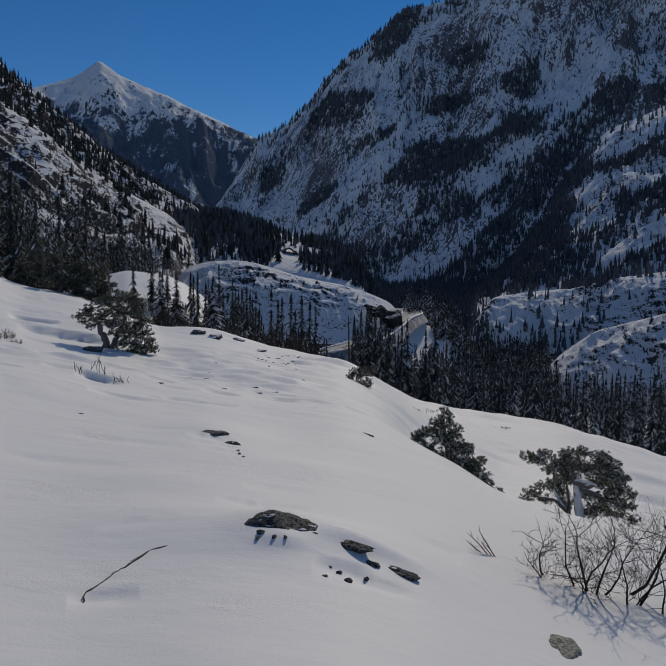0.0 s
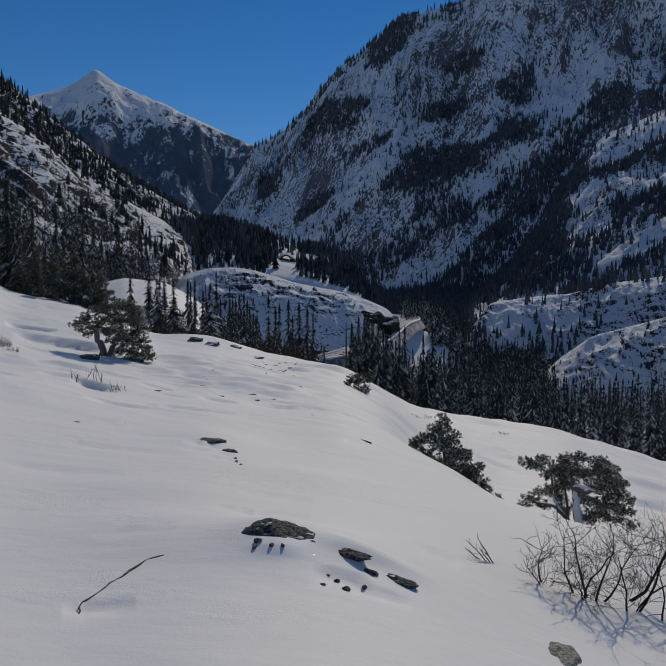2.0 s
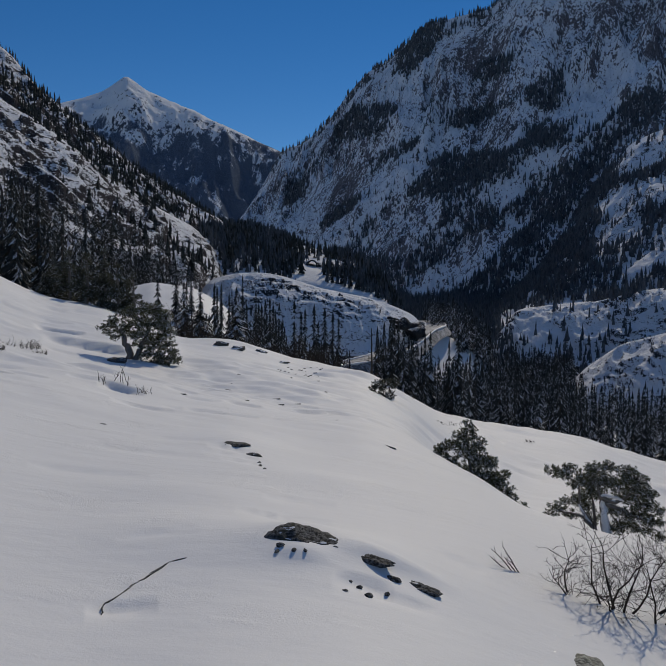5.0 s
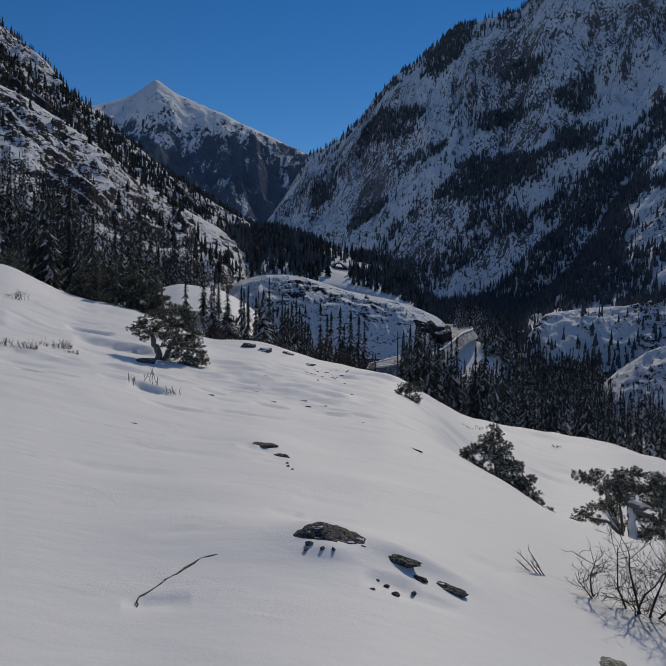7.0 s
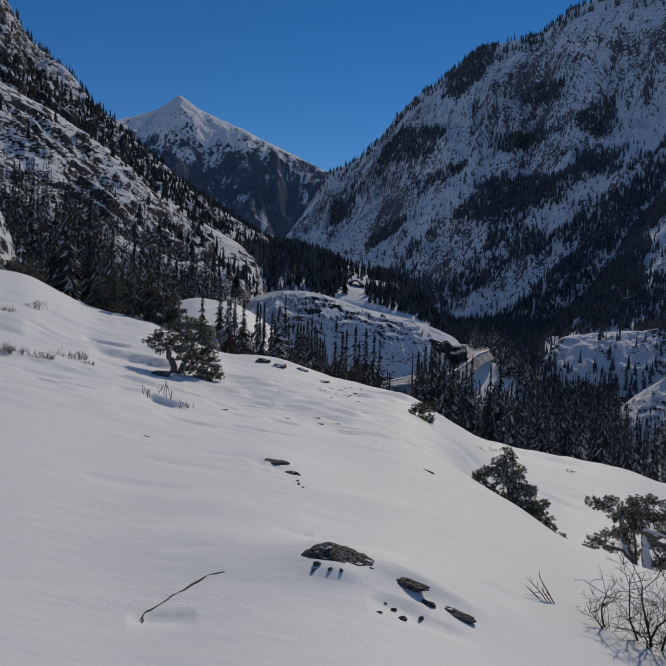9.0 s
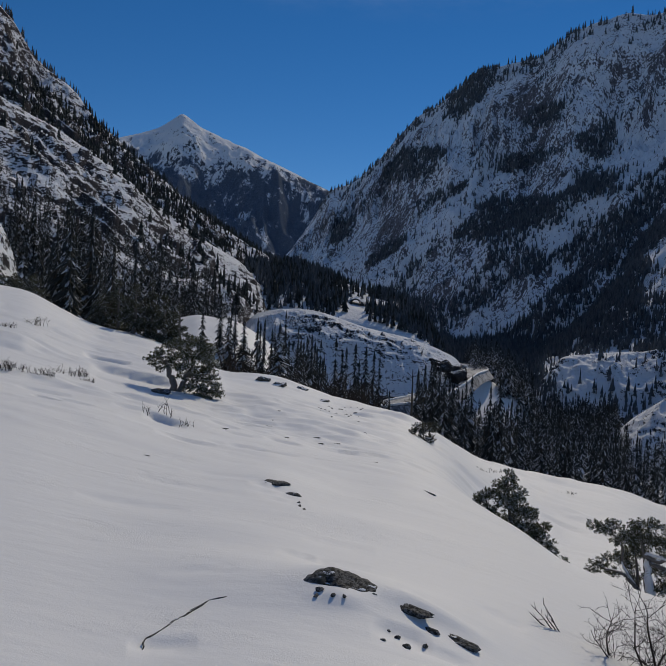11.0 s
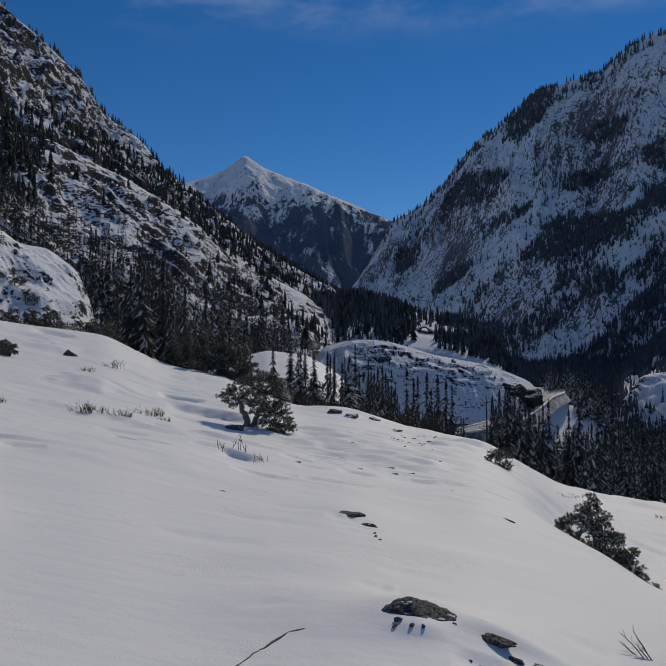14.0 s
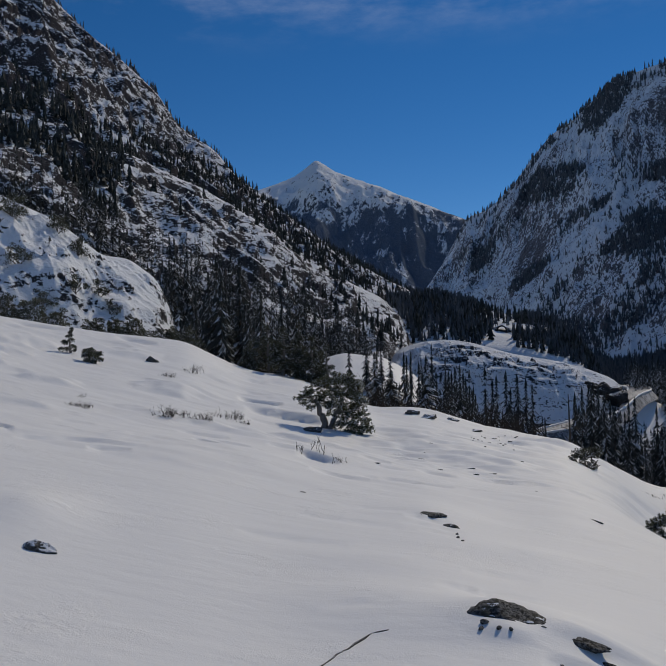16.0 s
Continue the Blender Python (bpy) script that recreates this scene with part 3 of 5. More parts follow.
LABELS = {
    "snowfield": ("ground", "smooth sunlit white snowfield falling away to a wooded valley"),
    "rocky_knoll": ("rock knoll", "snow-covered rocky knoll with grey ledges beside the snowfield"),
    "snow_mound": ("snow mound", "rounded white snow mound among young conifers"),
    "road_bank": ("embankment", "snowy embankment under the valley road"),
    "road_hill": ("hill", "flat-topped snowy hill with a dark rock cut above the road"),
    "road_bench": ("hillside", "wooded snowy bench carrying the upper road"),
    "left_spur": ("mountain spur", "sunlit craggy spur, snow over dark rock"),
    "left_mountain": ("mountain", "steep dark rocky mountainside streaked with snow"),
    "right_mountain": ("mountain", "huge shaded mountain wall of snow-dusted rock"),
    "right_spur": ("mountain spur", "snowy wooded spur below the great mountain wall"),
    "right_step": ("hill", "snowy rounded step in the wooded mountainside"),
    "right_hill": ("hill", "low snowy hill rising out of the conifer forest"),
    "right_mound": ("hill", "bright snow-capped hill above the forest"),
    "far_peak": ("mountain peak", "distant pointed snow peak with dark wooded flanks"),
}
idx = np.arange(len(R) * len(AZ)).reshape(len(R), len(AZ))
quads = np.stack([idx[:-1, :-1], idx[:-1, 1:], idx[1:, 1:], idx[1:, :-1]], -1).reshape(-1, 4)[:, ::-1]
deep = (BASE_G < Z_G - 3).ravel()
land = quads[~deep[quads].all(1)]
used, inv = np.unique(land, return_inverse=True)
ground = new("ground", mesh_from("ground", np.stack([X_G.ravel(), Y_G.ravel(), BASE_G.ravel()], 1)[used], inv.reshape(-1, 4), [M_SNOW]))
tagged(ground, LABELS["snowfield"][1], LABELS["snowfield"][0], kind="structure")
for name, f, mat in FORMS[1:]:
    da, rows = MESHING[name]
    span = np.arange(max(f[0][0][0], -50), min(f[0][-1][0], 34), da)
    rc, rf = curve(f[0], span, 1), curve(f[0], span, 3)
    along = np.concatenate([[0.0004], np.linspace(0.0005, 1, rows), [1.03, 1.1, 1.25, 1.6]])[:, None]
    r = rf + (rc - rf) * along
    az = np.broadcast_to(span, r.shape)
    x, y = r * np.sin(np.radians(az)), r * np.cos(np.radians(az))
    z = landform(f[0], az, r, x, y, *f[1:])
    z[0] -= 60
    idx = np.arange(r.size).reshape(r.shape)
    quads = np.stack([idx[:-1, :-1], idx[:-1, 1:], idx[1:, 1:], idx[1:, :-1]], -1).reshape(-1, 4)[:, ::-1]
    buried = z.ravel() < ground_at(az.ravel(), r.ravel()) - 3 - 0.008 * r.ravel()
    quads = quads[~buried[quads].all(1)]
    used, inv = np.unique(quads, return_inverse=True)
    ob = new(name, mesh_from(name, np.stack([x.ravel(), y.ravel(), z.ravel()], 1)[used], inv.reshape(-1, 4), [mat]))
    tagged(ob, LABELS[name][1], LABELS[name][0], kind="structure")


# ---- woods ----
def conifer_shape(seed, whorls, fronds, wide=0.17, gap=0.0, plain=False):
    """A unit-high spruce crown: drooping kite-shaped fronds in whorls round a thin stem, as triangles."""
    rng = np.random.default_rng(seed)
    v, f = [], []
    for k in range(whorls):
        t = (k + rng.uniform(-0.3, 0.3)) / whorls
        t = min(max(t, 0.0), 1.0)
        z = 0.06 + 0.92 * t
        reach = (wide * (1 - t) ** 0.8 + 0.012) * (0.75 + 0.25 * math.sin(k * 2.1 + seed))
        n = max(4, int(fronds * (1 - 0.45 * t)))
        a0 = rng.uniform(0, 6.28)
        for i in range(n):
            if rng.random() < gap:
                continue
            a = a0 + (i + rng.uniform(-0.3, 0.3)) * 2 * math.pi / n
            le = reach * rng.uniform(0.65, 1.15)
            wd = max(le * rng.uniform(0.12, 0.22), 0.007)
            c, s = math.cos(a), math.sin(a)
            droop = le * rng.uniform(0.25, 0.75)
            b = len(v)
            if plain:
                v += [(0, 0, z + 0.03), (0.6 * le * c - wd * s, 0.6 * le * s + wd * c, z - 0.4 * droop), (le * c, le * s, z - droop), (0.6 * le * c + wd * s, 0.6 * le * s - wd * c, z - 0.4 * droop)]
                f += [(b, b + 2, b + 1), (b, b + 3, b + 2)]
                continue
            v += [(0, 0, z + 0.03), (0.55 * le * c - wd * s, 0.55 * le * s + wd * c, z - 0.35 * droop), (le * c, le * s, z - droop),
                  (0.55 * le * c + wd * s, 0.55 * le * s - wd * c, z - 0.35 * droop), (0.55 * le * c, 0.55 * le * s, z - 0.05 * droop)]
            f += [(b, b + 4, b + 1), (b + 4, b + 2, b + 1), (b, b + 3, b + 4), (b + 4, b + 3, b + 2)]
    top = len(v)
    for a in range(3):
        v.append((0.016 * math.cos(a * 2.1), 0.016 * math.sin(a * 2.1), 0.9))
    v.append((0, 0, 1.0))
    f += [(top, top + 1, top + 3), (top + 1, top + 2, top + 3), (top + 2, top, top + 3)]
    return np.array(v), np.array(f)


def wood(name, label, az, r, h, shapes, mat, seed=1, sink=0.02):
    """Many conifers joined into one mesh."""
    rng = np.random.default_rng(seed)
    z = exact_at(az, r)
    seen = in_sight(az, r, z + h)
    az, r, h, z = az[seen], r[seen], h[seen], z[seen]
    if not len(az):
        return None
    x, y = r * np.sin(np.radians(az)), r * np.cos(np.radians(az))
    vs, fs, off = [], [], 0
    pick = rng.integers(0, len(shapes), len(az))
    spin = rng.uniform(0, 6.28, len(az))
    fat = rng.uniform(0.8, 1.3, len(az))
    for k, (tv, tf) in enumerate(shapes):
        m = np.where(pick == k)[0]
        if not len(m):
            continue
        c, s = np.cos(spin[m])[:, None], np.sin(spin[m])[:, None]
        hh, ff = h[m][:, None], (h * fat)[m][:, None]
        px = x[m][:, None] + ff * (tv[:, 0] * c - tv[:, 1] * s)
        py = y[m][:, None] + ff * (tv[:, 0] * s + tv[:, 1] * c)
        pz = z[m][:, None] - sink * hh + hh * tv[:, 2]
        vs.append(np.stack([px, py, pz], -1).reshape(-1, 3))
        fs.append((tf[None] + (off + np.arange(len(m)) * len(tv))[:, None, None]).reshape(-1, 3))
        off += len(m) * len(tv)
    ob = new(name, mesh_from(name, np.concatenate(vs), np.concatenate(fs), [mat], smooth=False))
    return tagged(ob, label, "forest", kind="stuff")


MID_T = [conifer_shape(s, 16, 9, (0.12, 0.14, 0.16)[s % 3], 0.08, True) for s in range(7)]


def cone_shape(seed, tiers, sides, jag=0.35, wide=0.17):
    """A cheap unit-high conifer for far slopes: ragged stacked cones."""
    rng = np.random.default_rng(seed)
    v, f = [], []
    for k in range(tiers):
        t = k / tiers
        zb, zt = 0.03 + 0.86 * t, min(1.0, 0.03 + 0.86 * t + 1.9 / tiers)
        rad = wide * (1 - t) ** 0.85 + 0.012
        top = len(v)
        v.append((0, 0, zt))
        start, off = len(v), rng.uniform(0, 6)
        for i in range(sides):
            q = off + i * 2 * np.pi / sides
            reach = rad * (1.05 if i % 2 else 0.6) * rng.uniform(1 - jag, 1 + jag)
            v.append((reach * np.cos(q), reach * np.sin(q), zb + (0.0 if i % 2 else 0.03) + rng.uniform(-0.02, 0.02)))
        f += [(top, start + i, start + (i + 1) % sides) for i in range(sides)]
    return np.array(v), np.array(f)


FAR_T = [cone_shape(40 + s, 3, 5, wide=(0.115, 0.14, 0.165)[s % 3]) for s in range(6)]
HALF_T = [cone_shape(50 + s, 6, 7, wide=(0.13, 0.15, 0.18)[s % 3]) for s in range(6)]


def scatter(n, az0, az1, r0, r1, seed):
    rng = np.random.default_rng(seed)
    az = rng.uniform(az0, az1, n)
    r = np.sqrt(rng.uniform(r0 * r0, r1 * r1, n))
    return az, r, rng


def form_number(name):
    return [i for i, f in enumerate(FORMS) if f[0] == name][0]


def elevation(az, r):
    return np.degrees(np.arctan((ground_at(az, r) - EYE) / r))


# snow clearings in the right-hand woods: bearing and elevation of the middle, half length, half width, slant
CLEARINGS = [(8.06, 2.49, 4.5, 1.15, 33), (3.28, 5.0, 2.7, 1.67, 45), (3.56, 8.41, 2.4, 0.42, 30), (11.06, 7.57, 1.5, 0.76, 35), (13.89, 9.73, 2.1, 0.67, 20), (9.92, 11.03, 2.0, 0.55, 8), (6.03, 11.62, 1.4, 0.36, 35),
             (16.89, 12.48, 2.6, 0.45, 35), (22.39, 14.54, 1.5, 0.76, 50), (21.45, 10.51, 3.3, 1.06, 25), (21.02, 7.12, 3.3, 0.91, 15), (18.85, 4.55, 1.8, 0.91, 20), (14.76, 4.62, 1.2, 0.42, 25), (21.97, 3.31, 2.7, 0.91, 33),
             (6.55, -1.48, 0.9, 0.3, -25), (-2.77, 3.6, 2.4, 0.6, 10), (14.6, -1.7, 3.2, 1.1, 6), (22.4, -1.3, 2.2, 0.9, 25), (-3.5, 1.15, 0.85, 0.75, 0), (-2.4, 2.5, 2.4, 0.3, -8)]
# dark stands on the bare upper face, in the same way
STANDS = [(13.64, 13.79, 1.4, 1.06, 0), (8.19, 12.69, 2.1, 0.67, 10), (0.36, 12.33, 2.1, 1.06, 25), (9.97, 15.78, 1.4, 0.76, 20), (-4.68, 7.42, 1.1, 0.76, 60), (-1.18, 5.92, 1.8, 0.36, 35), (4.39, 17.2, 2.4, 0.76, 50), (2.91, 10.23, 1.8, 0.42, 30)]


def before_tunnel(az, el):
    """The open strip of snow in front of the tunnel."""
    return (np.abs(az + 3.4) < 0.8) & (el > -1.0) & (el < 1.95)


def inside(patches, az, el, ragged):
    hit = np.zeros(len(az), bool)
    for a, e, wa, we, slant in patches:
        c, t = math.cos(radians(slant)), math.sin(radians(slant))
        u, w = (az - a) * c + (el - e) * t, (el - e) * c - (az - a) * t
        hit |= (u / wa) ** 2 + (w / we) ** 2 < 1 + ragged
    return hit


# mountainsides on the right
az, r, rng = scatter(150000, -12, 27, 420, 1950, 7)
own, el = owner_at(az, r), elevation(az, r)
x, y = r * np.sin(np.radians(az)), r * np.cos(np.radians(az))
ragged = 1.0 * fractal(x, y, 70, 4, 0.6, 78) + 0.2 * rng.normal(size=len(az))
cu, cv = az * 0.82 + el * 0.57, el * 0.82 - az * 0.57
bands = fractal(cu / 3.0, cv / 0.8, 1.0, 4, 0.55, 91)
line = np.interp(az, (-2.8, 1.4, 3.6, 5.4, 12.2, 15.5, 19.1, 21.3, 23.1, 27), (1.8, 5.4, 7.6, 9.8, 11.3, 11.7, 13.7, 14.1, 15.8, 17)) + 0.8 * ragged
on_face = own == form_number("right_mountain")
dens = np.where(on_face, np.where(el < line, 0.85 + 1.1 * bands, -0.06 + 0.45 * bands), 0.75 + 0.9 * bands)
dens = np.where(np.isin(own, [form_number("right_hill"), form_number("right_mound")]), 0.02 + 0.9 * ragged, dens)
dens = np.where(own == form_number("road_bench"), 0.62 + 0.5 * ragged, dens)
dens = np.where(own == 0, 0.8, dens)
dens = np.where(inside(CLEARINGS, az, el + 0.35, ragged + 0.3), 0.03, dens)
dens = np.where(on_face & inside(STANDS, az, el, ragged), 0.75, dens)
keep = rng.random(len(az)) < np.clip(dens, 0, 1)
keep &= np.isin(own, [form_number(n) for n in ("right_mountain", "right_spur", "right_step", "right_hill", "right_mound", "snowfield", "road_bench")])
keep &= ~((az < -4) & (own == 0)) & ~before_tunnel(az, el)
wood("mountain_forest", "dark conifer forest spread over the snowy mountainside", az[keep], r[keep], rng.uniform(7, 15, keep.sum()) * np.interp(r[keep], (500, 1000), (0.7, 1)), FAR_T, M_HAZED_CONIFER)
# taller trees on the bench below the tunnel
az, r, rng = scatter(560, -10, 4, 430, 660, 27)
own, el = owner_at(az, r), elevation(az, r)
keep = (own == form_number("road_bench")) & ~inside(CLEARINGS[-2:], az, el + 0.6, np.full(len(az), 0.6)) & ~before_tunnel(az, el)
wood("bench_forest", "dark conifers on the snowy bench under the upper road", az[keep], r[keep], rng.uniform(7, 14, keep.sum()), HALF_T, M_DARK_CONIFER, 28)
# skyline trees
rng = np.random.default_rng(12)
az = np.concatenate([rng.uniform(-6.5, 13, 520), rng.uniform(13, 30, 110)])
r = curve(RIGHT_RIDGE, az, 1) + rng.uniform(-70, 25, len(az))
wood("ridge_trees", "row of dark conifers along the mountain skyline", az, r, rng.uniform(8, 20, len(az)), HALF_T, M_HAZED_CONIFER, 13)

# left-hand slopes
az, r, rng = scatter(24000, -46, -4, 230, 1000, 8)
own, el = owner_at(az, r), elevation(az, r)
x, y = r * np.sin(np.radians(az)), r * np.cos(np.radians(az))
patchy = fractal(x, y, 80, 4, 0.6, 87)
spur_el = curve(LEFT_SPUR, az, 2)
ridge_el = curve(LEFT_RIDGE, az, 2)
in_ridge = own == form_number("left_mountain")
dens = np.where(in_ridge, np.interp(el - spur_el, (0, 1.2, 2.4, 4), (0.8, 0.55, 0.12, 0.0)) + 0.4 * patchy - np.where(az < -31, 0.35, 0.0), 0.0)
dens = np.where(in_ridge & (az > -24), np.interp(el - spur_el, (0, 2.5, 4), (0.55, 0.32, 0.15)) + 0.6 * patchy, dens)
dens = np.where(own == form_number("left_spur"), -0.08 + 0.7 * patchy, dens)
dens = np.where((own == form_number("left_spur")) & (az < -32.0 + 0.5 * rng.normal(size=len(az)) + 0.35 * (el - 12)) & (el > 7), 0.5 + 1.2 * patchy, dens)
dens = np.where(np.isin(own, [form_number("road_bench"), 0]), 0.3 + 0.6 * patchy, dens)
dens = np.where(inside(CLEARINGS[-2:], az, el + 0.25, patchy), 0.03, dens)
keep = (rng.random(len(az)) < np.clip(dens, 0, 1)) & np.isin(own, [form_number(n) for n in ("left_spur", "left_mountain", "road_bench", "snowfield")]) & ~before_tunnel(az, el)
wood("crag_forest", "scattered dark conifers on the craggy mountainside", az[keep], r[keep], rng.uniform(4.5, 10, keep.sum()), HALF_T, M_DARK_CONIFER, 14)
rng = np.random.default_rng(15)
az = rng.uniform(-37, -6, 210)
r = curve(LEFT_RIDGE, az, 1) + rng.uniform(-40, 10, len(az))
wood("crest_trees", "thin row of conifers along the left skyline", az, r, rng.uniform(5, 11, len(az)), HALF_T, M_HAZED_CONIFER, 16)

NEAR_T = [conifer_shape(70 + s, 27, 13, (0.12, 0.14, 0.11, 0.155)[s % 4], 0.12) for s in range(6)]


def trunk_mesh():
    v = [(rad * math.cos(k * 1.0472), rad * math.sin(k * 1.0472), z) for z, rad in ((-0.03, 0.016), (0.25, 0.012), (0.9, 0.003)) for k in range(6)]
    f = [(i * 6 + k, i * 6 + (k + 1) % 6, (i + 1) * 6 + (k + 1) % 6, (i + 1) * 6 + k) for i in range(2) for k in range(6)]
    return mesh_from("trunk", np.array(v), np.array(f), [M_TRUNK])


TRUNK_ME = trunk_mesh()
SPRUCES = []
for k, (tv, tf) in enumerate(NEAR_T):
    me = mesh_from("foliage", tv, tf, [M_CONIFER], smooth=False)
    SPRUCES.append((me, TRUNK_ME))
spruce_masters = {}


def spruce(az, r, h, k, spin, fat=1.0, group="spruces by the snowfield"):
    """One spruce of the near wood, with its own trunk and foliage."""
    z = float(ground_at(az, r)[0])
    m = Matrix.Translation((r * math.sin(radians(az)), r * math.cos(radians(az)), z)) @ pose(0, 0, 0, 0, 0, math.degrees(spin))
    if k not in spruce_masters:
        ob = new("spruce")
        ob.empty_display_size = 0.1
        for nm, me in (("foliage", SPRUCES[k][0]), ("trunk", SPRUCES[k][1])):
            c = new(nm, me)
            c.parent = ob
        tagged(ob, "dark green spruce dusted with snow on the valley side", "tree", group)
        spruce_masters[k] = ob
    else:
        ob = copy_thing(spruce_masters[k], Matrix.Identity(4))
    ob.matrix_basis = m @ Matrix.Diagonal((h * fat, h * fat, h, 1))
    return ob


def plant(name, label, az, r, tall, rng, singles, seed):
    """The nearest of these trees as things of their own, the others joined."""
    order = np.argsort(r)
    first, rest = order[:singles], order[singles:]
    for i in first:
        spruce(float(az[i]), float(r[i]), float(tall[i]), int(rng.integers(0, 6)), float(rng.uniform(0, 6.28)), float(rng.uniform(0.85, 1.2)))
    wood(name, label, az[rest], r[rest], tall[rest], MID_T, M_CONIFER, seed)


# forest in the valley below the snowfield
az, r, rng = scatter(3600, 1.5, 28, 72, 420, 5)
own = owner_at(az, r)
tall = rng.uniform(9, 22, len(az))
top = np.degrees(np.arctan((ground_at(az, r) + tall - EYE) / r))
lid = np.interp(az, (1.5, 4.4, 4.6, 6.2, 10, 11.5, 15, 17, 19.5, 25, 31), (-1.9, -2.2, 0.2, 0.4, 0.8, -2.2, -2.6, -5.0, -5.6, -5.6, -6))
lid = np.where(r < 312, np.minimum(lid, np.interp(az, (1.5, 4, 5, 11, 15, 17, 31), (-1.9, -2.2, -4.2, -4.6, -4.6, -5.9, -6.4))), lid) + rng.uniform(-1.6, 0.3, len(az))
low = np.isin(own, [form_number("right_mound"), form_number("right_hill")]) & (elevation(az, r) < np.interp(az, (10, 15, 17, 24), (-3.5, -4.5, -7, -6)))
keep = ((own == 0) | (own == form_number("road_bank")) | low) & (top < lid)
plant("valley_forest", "dense dark spruce forest dusted with snow", az[keep], r[keep], tall[keep], rng, 110, 3)
# its nearest rows, close under the brow
az, r, rng = scatter(700, 5, 27, 48, 130, 19)
tall = rng.uniform(5, 17, len(az))
top = np.degrees(np.arctan((ground_at(az, r) + tall - EYE) / r))
keep = (owner_at(az, r) == 0) & (top < np.interp(az, (5, 11, 15, 17, 31), (-4.2, -4.6, -4.8, -5.9, -6.4)) + rng.uniform(-1.6, 0.2, len(az)))
plant("brow_forest", "close rows of dark spruces under the snow brow", az[keep], r[keep], tall[keep], rng, 50, 4)
# forest at the foot of the crag
az, r, rng = scatter(7500, -44, -4, 66, 330, 6)
own = owner_at(az, r)
tall = rng.uniform(9, 19, len(az))
top = np.degrees(np.arctan((ground_at(az, r) + tall - EYE) / r))
lid = np.interp(az, (-46, -35, -30, -25, -20, -15, -10, -5), (17, 14.5, 10.8, 9.2, 6.8, 4.6, 3.0, 0.0)) + rng.uniform(-3.0, 0.6, len(az))
keep = np.isin(own, [0, form_number("left_spur")]) & (top < lid) & (rng.random(len(az)) < np.interp(az, (-46, -17, -12, -5), (1, 0.9, 0.5, 0.15)))
keep &= ~((az > -18) & (az < -8.5) & (r < 112))
plant("slope_forest", "dark spruce forest at the foot of the crag", az[keep], r[keep], tall[keep], rng, 80, 17)
# clumps in front of the road hill and at the end of the brow: bearing, distance, elevation of the top
rng = np.random.default_rng(44)
for a, d, e in ((-4.2, 150, -1.5), (-3.9, 143, -1.25), (-3.2, 152, -0.95), (-2.4, 146, -1.2), (-1.8, 154, -1.5), (-1.35, 148, -1.95), (-2.9, 140, -2.2), (-4.7, 146, -2.3), (-6.3, 120, -1.0), (-6.9, 128, -0.6), (-7.6, 110, 0.1), (-8.6, 118, 1.2),
                (-9.4, 116, 0.2), (-5.6, 112, -2.4), (1.6, 78, -2.6), (2.1, 82, -2.2), (2.7, 78, -2.0), (3.2, 84, -2.1), (3.6, 79, -2.5), (5.2, 86, -3.2), (5.6, 90, -2.9), (7.0, 92, -3.5), (7.7, 96, -2.6), (9.0, 104, -3.3),
                (-14.8, 88, 2.0), (-13.5, 92, 2.2), (-12.4, 96, 1.0), (-10.2, 100, 0.2)):
    h = EYE + d * math.tan(radians(e)) - float(ground_at(a, d)[0])
    spruce(a, d, h, int(rng.integers(0, 6)), float(rng.uniform(0, 6.28)), float(np.clip(h / 13, 1.0, 1.5)))
# the belt of trees below the brow
for i in range(75):
    a, d = rng.uniform(-13.0, -0.4), rng.uniform(66, 150)
    e = float(np.interp(a, (-13, -10, -8, -5, -2, 0), (1.2, 0.6, -0.2, -2.4, -3.2, -4.2))) - rng.uniform(0, 1.8)
    h = EYE + d * math.tan(radians(e)) - float(ground_at(a, d)[0])
    if h > 2 and owner_at(a, d) == 0:
        spruce(a, d, h, int(rng.integers(0, 6)), float(rng.uniform(0, 6.28)), float(np.clip(h / 12, 1.0, 1.4)))
# young trees along the brow
for i in range(48):
    a, d = rng.uniform(-13.5, -3.5), rng.uniform(44, 66)
    spruce(a, d, rng.uniform(1.2, 4.2) * (0.6 if a > -7 else 1.0), int(rng.integers(0, 6)), rng.uniform(0, 6.28), 2.0)


# ---- near plants and stones ----
def spot(az, el, first=2.5):
    """Where the sight line at a bearing and elevation meets the ground."""
    rr = R[(R > first) & (R < 2500)]
    zz = ground_at(np.full(len(rr), az), rr)
    hit = np.where(np.degrees(np.arctan((zz - EYE) / rr)) >= el)[0]
    r = float(rr[hit[0]]) if len(hit) else float(rr[-1])
    return Vector((r * math.sin(radians(az)), r * math.cos(radians(az)), float(ground_at(az, r)[0])))


def at(az, r, lift=0.0):
    return Vector((r * math.sin(radians(az)), r * math.cos(radians(az)), float(ground_at(az, r)[0]) + lift))


def thing(name, label, category, place, turn=0.0, scale=1.0, group=""):
    """An Empty at the base of a thing that has parts."""
    ob = new(name)
    ob.empty_display_size = 0.1
    ob.matrix_world = Matrix.Translation(place) @ pose(0, 0, 0, 0, 0, turn) @ Matrix.Scale(scale, 4)
    return tagged(ob, label, category, group)


def part(name, mesh, parent, label=""):
    ob = new(name, mesh)
    ob.parent = parent
    return tagged(ob, label)


